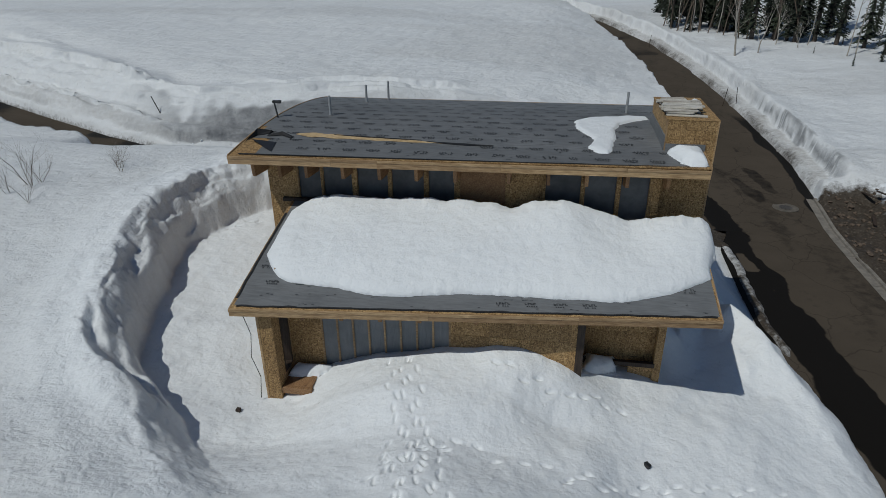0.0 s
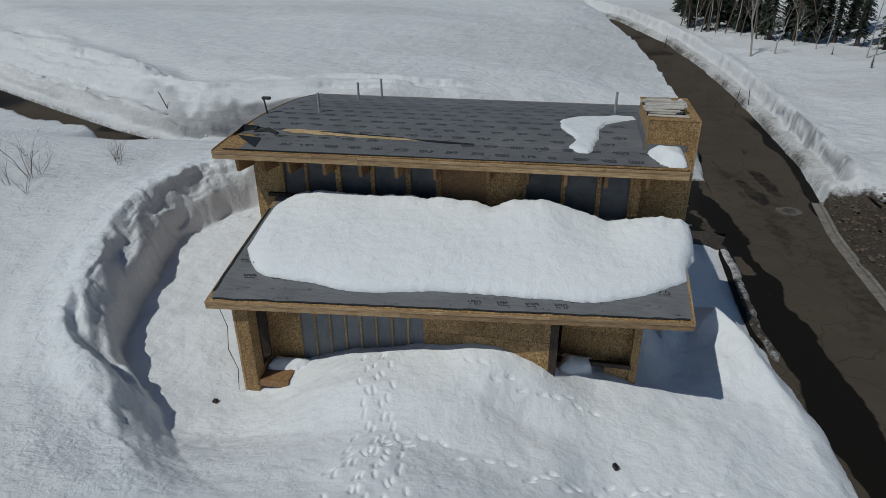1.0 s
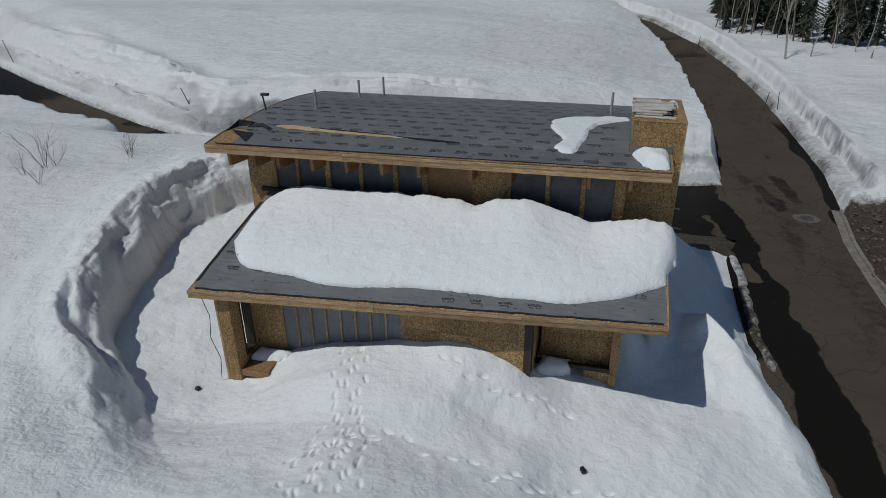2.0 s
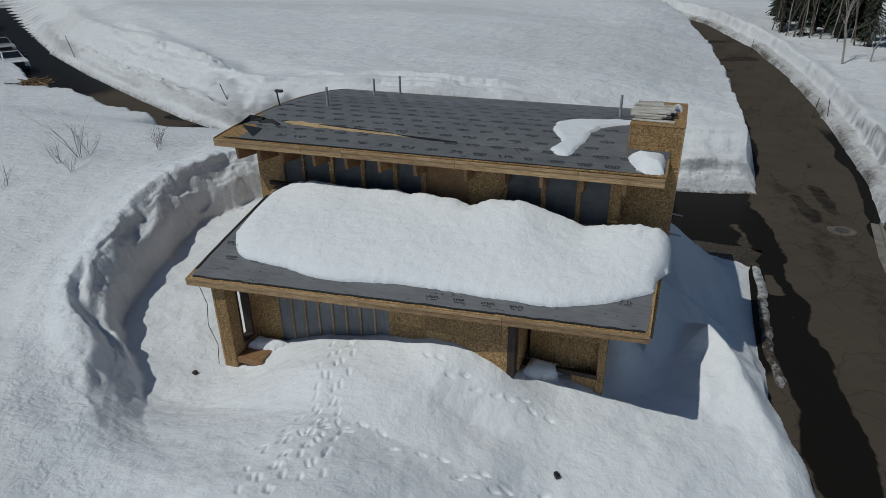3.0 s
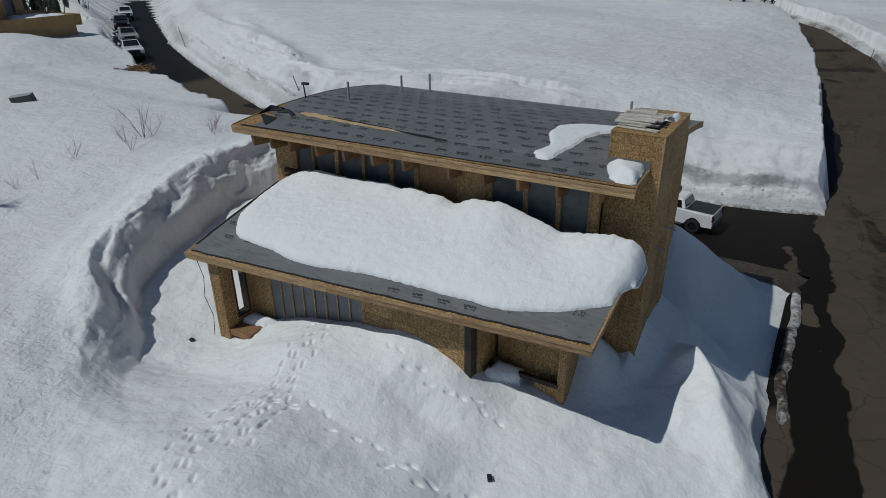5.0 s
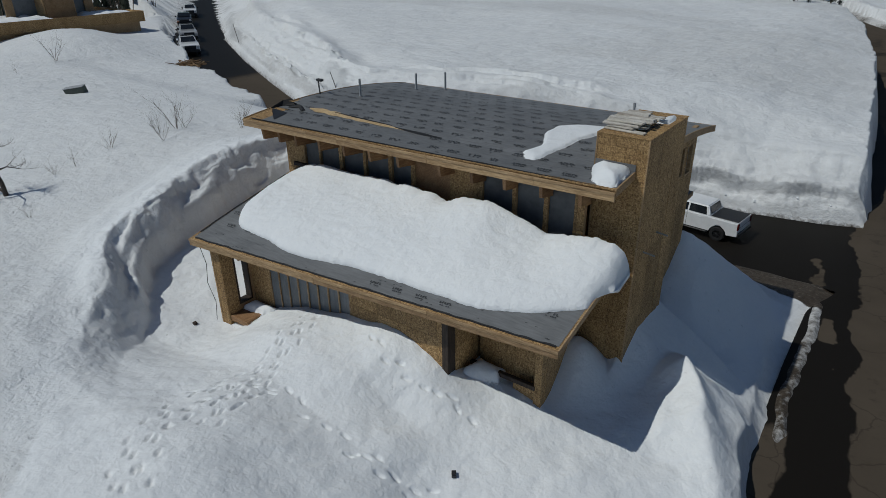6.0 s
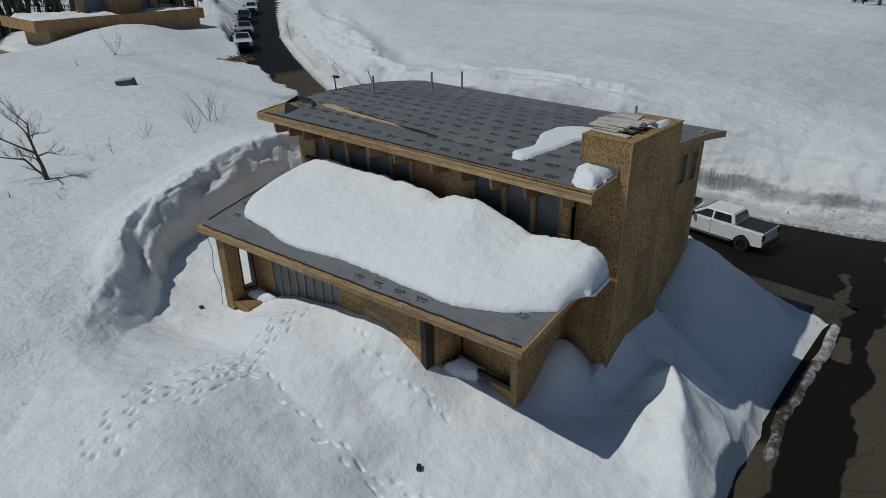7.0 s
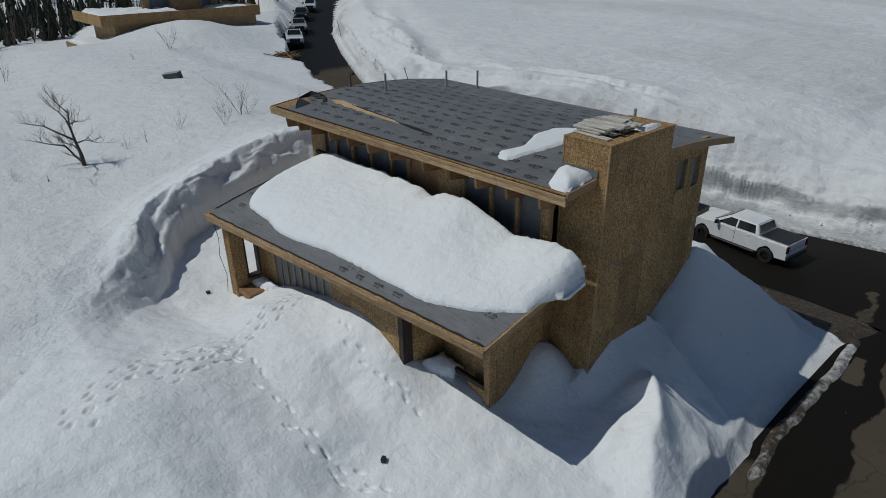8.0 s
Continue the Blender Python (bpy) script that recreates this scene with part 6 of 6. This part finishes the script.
# ---- the far house ----
far = thing("far_house", (0, 0, 0), "unfinished OSB-clad house with flat snowy roofs beyond the mound", "house")
base = osb_wall("front_wall", (-63.6, 47.0), (-63.6, 30.2), 3.0, 7.39, far, wide=2.44, tall=1.22)
osb_wall("end_wall", (-72, 47.0), (-63.6, 47.0), 3.0, 7.39, far, wide=2.44, tall=1.22)
osb_wall("end_wall", (-63.6, 30.2), (-72, 30.2), 2.0, 7.39, far, wide=2.44, tall=1.22)
roof = part("flat_roof", box((-74, 28.6, 7.4), (-62.8, 47.3, 7.6)), OSB, far)
for lo, hi in (((-62.8, 28.6, 7.2), (-62.7, 47.3, 8.35)), ((-74, 28.5, 7.2), (-62.7, 28.6, 8.35)), ((-74, 47.3, 7.2), (-62.7, 47.4, 8.35))):
    part("parapet", box(lo, hi), OSB, roof, "OSB parapet round the flat roof")
up = osb_wall("upper_wall", (-68.5, 44.5), (-68.5, 35.0), 7.6, 11.5, far, [(1.0, 3.2, 7.6, 10.5), (5.6, 8.6, 7.6, 10.5)], wide=2.44, tall=1.22)
part("window_sheeting", box((-68.7, 35.0, 7.5), (-68.66, 44.4, 10.6)), SHEETING, up, "grey wrap over wide openings")
tw = osb_wall("stair_tower", (-66.8, 41.5), (-66.8, 38.4), 7.6, 13, far, wide=2.44, tall=1.22)
osb_wall("stair_tower", (-66.8, 38.4), (-69, 38.4), 7.6, 13, far, wide=2.44, tall=1.22)
osb_wall("stair_tower", (-69, 41.5), (-66.8, 41.5), 7.6, 13, far, wide=2.44, tall=1.22)
part("upper_roof", box((-76, 34.0, 11.5), (-68.0, 46.0, 11.9)), LUMBER, far)
lowr = part("low_roof", box((-72, 26.6, 4.3), (-63.0, 30.0, 5.1)), OSB, far, "low OSB-clad wing")
snow_patch("roof_snow", [(-73.5, 28.9), (-62.9, 28.9), (-62.9, 38.2), (-73.5, 38.2)], lambda x, y: 7.6, 0.85, "deep snow on the far house's flat roof", 0.9, 0.4)
snow_patch("roof_snow", [(-68.4, 42.0), (-62.9, 42.0), (-62.9, 47.1), (-68.4, 47.1)], lambda x, y: 7.6, 0.85, "deep snow on the far house's flat roof", 0.9, 0.4)
snow_patch("roof_snow", [(-71.5, 26.8), (-63.2, 26.8), (-63.2, 29.8), (-71.5, 29.8)], lambda x, y: 5.1, 0.4, "snow on the far house's low wing", 0.6, 0.3)
snow_patch("roof_snow", [(-75.5, 34.5), (-68.3, 34.5), (-68.3, 45.5), (-75.5, 45.5)], lambda x, y: 11.9, 0.5, "snow on the far house's upper roof", 0.6, 0.4)

# ---- kerb, manhole, poles and clutter ----
kerb = thing("kerb", (0, 0, 0), "worn concrete kerb and gutter along the road", "kerb")
tagged(kerb, kind="structure")
KSTEP = 1.5
line = []
for k in range(17):
    y = 17.0 + k * KSTEP
    xs = [p for p in zip(ROAD, ROAD[1:]) if p[0][1] <= y <= p[1][1]][0]
    t = (y - xs[0][1]) / (xs[1][1] - xs[0][1])
    line.append([a + (b - a) * t for a, b in zip(*xs)])
krng = random.Random(8)
for p, q in zip(line, line[1:]):
    a, b = Vector((p[0] + p[3] + 0.05, p[1], p[2])), Vector((q[0] + q[3] + 0.05, q[1], q[2]))
    turn = math.degrees(math.atan2(b.y - a.y, b.x - a.x))
    m = Matrix.Translation(a) @ pose(0, 0, 0, 0, -math.degrees(math.atan2(b.z - a.z, (b - a).to_2d().length)), turn)
    L = (b - a).length
    sec = add_prism(bmesh.new(), [(0.42, -0.1), (0.42, 0.035), (0.02, 0.02), (0.0, 0.13), (-0.16, 0.14), (-0.17, -0.1)], 0.006, L - 0.006, "x")
    bmesh.ops.transform(sec, matrix=m @ pose(0, krng.uniform(-0.012, 0.012), krng.uniform(-0.01, 0.01)), verts=sec.verts[:])
    part("kerb_stone", sec, CONCRETE, kerb)

mx, my = 16.2, 39.4
mz = float(along(ROAD, np.array([mx]), np.array([my]))[1][0]) + 0.06
man = thing("manhole", (mx, my, mz), "round concrete manhole collar with an iron lid in the road", "manhole")
part("collar", rod((0, 0, -0.1), (0, 0, 0.012), 0.72, 0.72, 40), COLLAR, man)
part("lid", rod((0, 0, 0), (0, 0, 0.024), 0.36, 0.36, 28), IRON, man, "brown iron lid")

for x, y, h, lean in ((17.55, 62.6, 1.9, 8), (18.6, 62.2, 1.5, -6), (14.0, 88, 1.8, 5), (-23.9, 40.1, 1.2, -18), (-52.5, 52.6, 2.2, -12)):
    z = ground_z(x, y)
    t = thing("marker_pole", (x, y, z), "thin dark snow-marker pole stuck in the bank", "pole", "marker poles")
    t.matrix_basis = pose(x, y, z, 0, lean, 20)
    part("pole", rod((0, 0, -0.4), (0, 0, h), 0.035, 0.03, 6), DARKWOOD, t)

z = ground_z(-33.7, 25.1)
gb_ = thing("utility_box", (-33.7, 25.1, z), "dark green steel utility box half buried in snow", "utility box", "", 28)
part("cabinet", box((-0.75, -0.2, -0.5), (0.75, 0.25, 0.42), pose(0, 0, 0, 10, -9, 0), 0.03), GREENBOX, gb_)
part("lid", box((-0.78, -0.23, 0.422), (0.78, 0.28, 0.46), pose(0, 0, 0, 10, -9, 0), 0.015), PIPE, gb_, "grey weathered lid")

drng = random.Random(14)
deb = thing("debris_pile", (-40.8, 38.6, ground_z(-40.8, 38.6)), "heap of splintered brown wood scraps in the snow", "wood debris")
for k in range(46):
    a = drng.uniform(0, 180)
    part("scrap", box((-drng.uniform(0.3, 1.1), -0.05, 0), (drng.uniform(0.3, 1.1), drng.uniform(0.04, 0.12), 0.05),
                      pose(drng.gauss(0, 0.75), drng.gauss(0, 0.45), drng.uniform(0.0, 0.35), drng.uniform(-15, 15), drng.uniform(-20, 20), a)), DEBRIS, deb)

z = ground_z(5.18, 15.49)
blk = thing("black_box", (5.18, 15.49, z), "small black plastic box lying on the snow", "box", "", 35)
part("case", box((-0.06, -0.09, -0.02), (0.06, 0.09, 0.1), None, 0.02), METAL, blk)
part("lid", box((-0.063, -0.093, 0.1), (0.063, 0.093, 0.118), None, 0.008), METAL, blk)
z = ground_z(-7.08, 15.69)
tagged(part("scrap_block", box((-7.16, 15.62, z - 0.02), (-7.02, 15.76, z + 0.09), None, 0.01), DARKWOOD, None), "small dark wood offcut on the snow", "offcut")
cord = bmesh.new()
pts = [(-6.75, 16.3, 5.05), (-6.62, 16.35, 4.4), (-6.7, 16.3, 3.6), (-6.55, 16.4, 2.8), (-6.62, 16.35, 2.0)]
for p, q in zip(pts, pts[1:]):
    add_rod(cord, p, q, 0.012, None, 5)
tagged(part("cable", cord, METAL, None), "thin dark cable hanging from the eave", "cable")

# soil, stones and planks beside the kerb
rocks = bmesh.new()
for k in range(260):
    e = drng.uniform(0.3, 3.6)
    y = drng.uniform(27, 40.5)
    xs = [p for p in zip(ROAD, ROAD[1:]) if p[0][1] <= y <= p[1][1]][0]
    t = (y - xs[0][1]) / (xs[1][1] - xs[0][1])
    x = xs[0][0] + t * (xs[1][0] - xs[0][0]) + 2.9 + e
    s = drng.uniform(0.03, 0.14) * (1.6 if drng.random() < 0.1 else 1)
    sub = bmesh.new()
    bmesh.ops.create_icosphere(sub, subdivisions=1, radius=s)
    for v in sub.verts:
        v.co *= drng.uniform(0.7, 1.25)
    bmesh.ops.transform(sub, matrix=Matrix.Translation((x, y, ground_z(x, y) + s * 0.2)) @ Matrix.Diagonal((1, 1.2, 0.6, 1)), verts=sub.verts[:])
    me = bpy.data.meshes.new("t")
    sub.to_mesh(me)
    sub.free()
    rocks.from_mesh(me)
    bpy.data.meshes.remove(me)
tagged(part("stones", rocks, plain("soil", (0.11, 0.08, 0.058), 0.95, vary=0.5), None), "loose soil clods and stones beside the kerb", "stones", kind="stuff")
for x, y, L, a in ((20.6, 40.2, 1.9, 110), (21.6, 38.6, 2.4, 118), (20.2, 37.4, 1.2, 75), (22.2, 36.4, 2.2, 125), (21.0, 35.2, 1.4, 95)):
    z = ground_z(x, y)
    tagged(part("plank", box((-L / 2, -0.09, 0), (L / 2, 0.09, 0.05), pose(x, y, z + 0.04, drng.uniform(-6, 6), drng.uniform(-8, 8), a), 0.008), DARKWOOD, None), "dark wet plank lying in the dirt", "plank", "planks in the dirt")

# broken snow along the cut and the banks
clods = bmesh.new()
lines = [([(p[0], p[1] + p[3] + 0.2) for p in LANE[1:6]], -0.1, 0.9, 60)]
for pts, lo, hi, n in lines:
    for k in range(n):
        i = drng.randrange(len(pts) - 1)
        t = drng.random()
        x = pts[i][0] + t * (pts[i + 1][0] - pts[i][0]) + drng.uniform(lo, hi)
        y = pts[i][1] + t * (pts[i + 1][1] - pts[i][1]) + drng.uniform(-0.5, 0.5)
        s = abs(drng.gauss(0.0, 0.04)) + 0.025
        sub = bmesh.new()
        bmesh.ops.create_icosphere(sub, subdivisions=1, radius=s)
        for v in sub.verts:
            v.co *= drng.uniform(0.75, 1.2)
        bmesh.ops.transform(sub, matrix=Matrix.Translation((x, y, ground_z(x, y) + s * 0.25)), verts=sub.verts[:])
        me = bpy.data.meshes.new("t")
        sub.to_mesh(me)
        sub.free()
        clods.from_mesh(me)
        bpy.data.meshes.remove(me)
tagged(part("snow_chunks", clods, ROOF_SNOW, None), "broken chunks of snow below the cut banks", "snow chunks", kind="stuff")
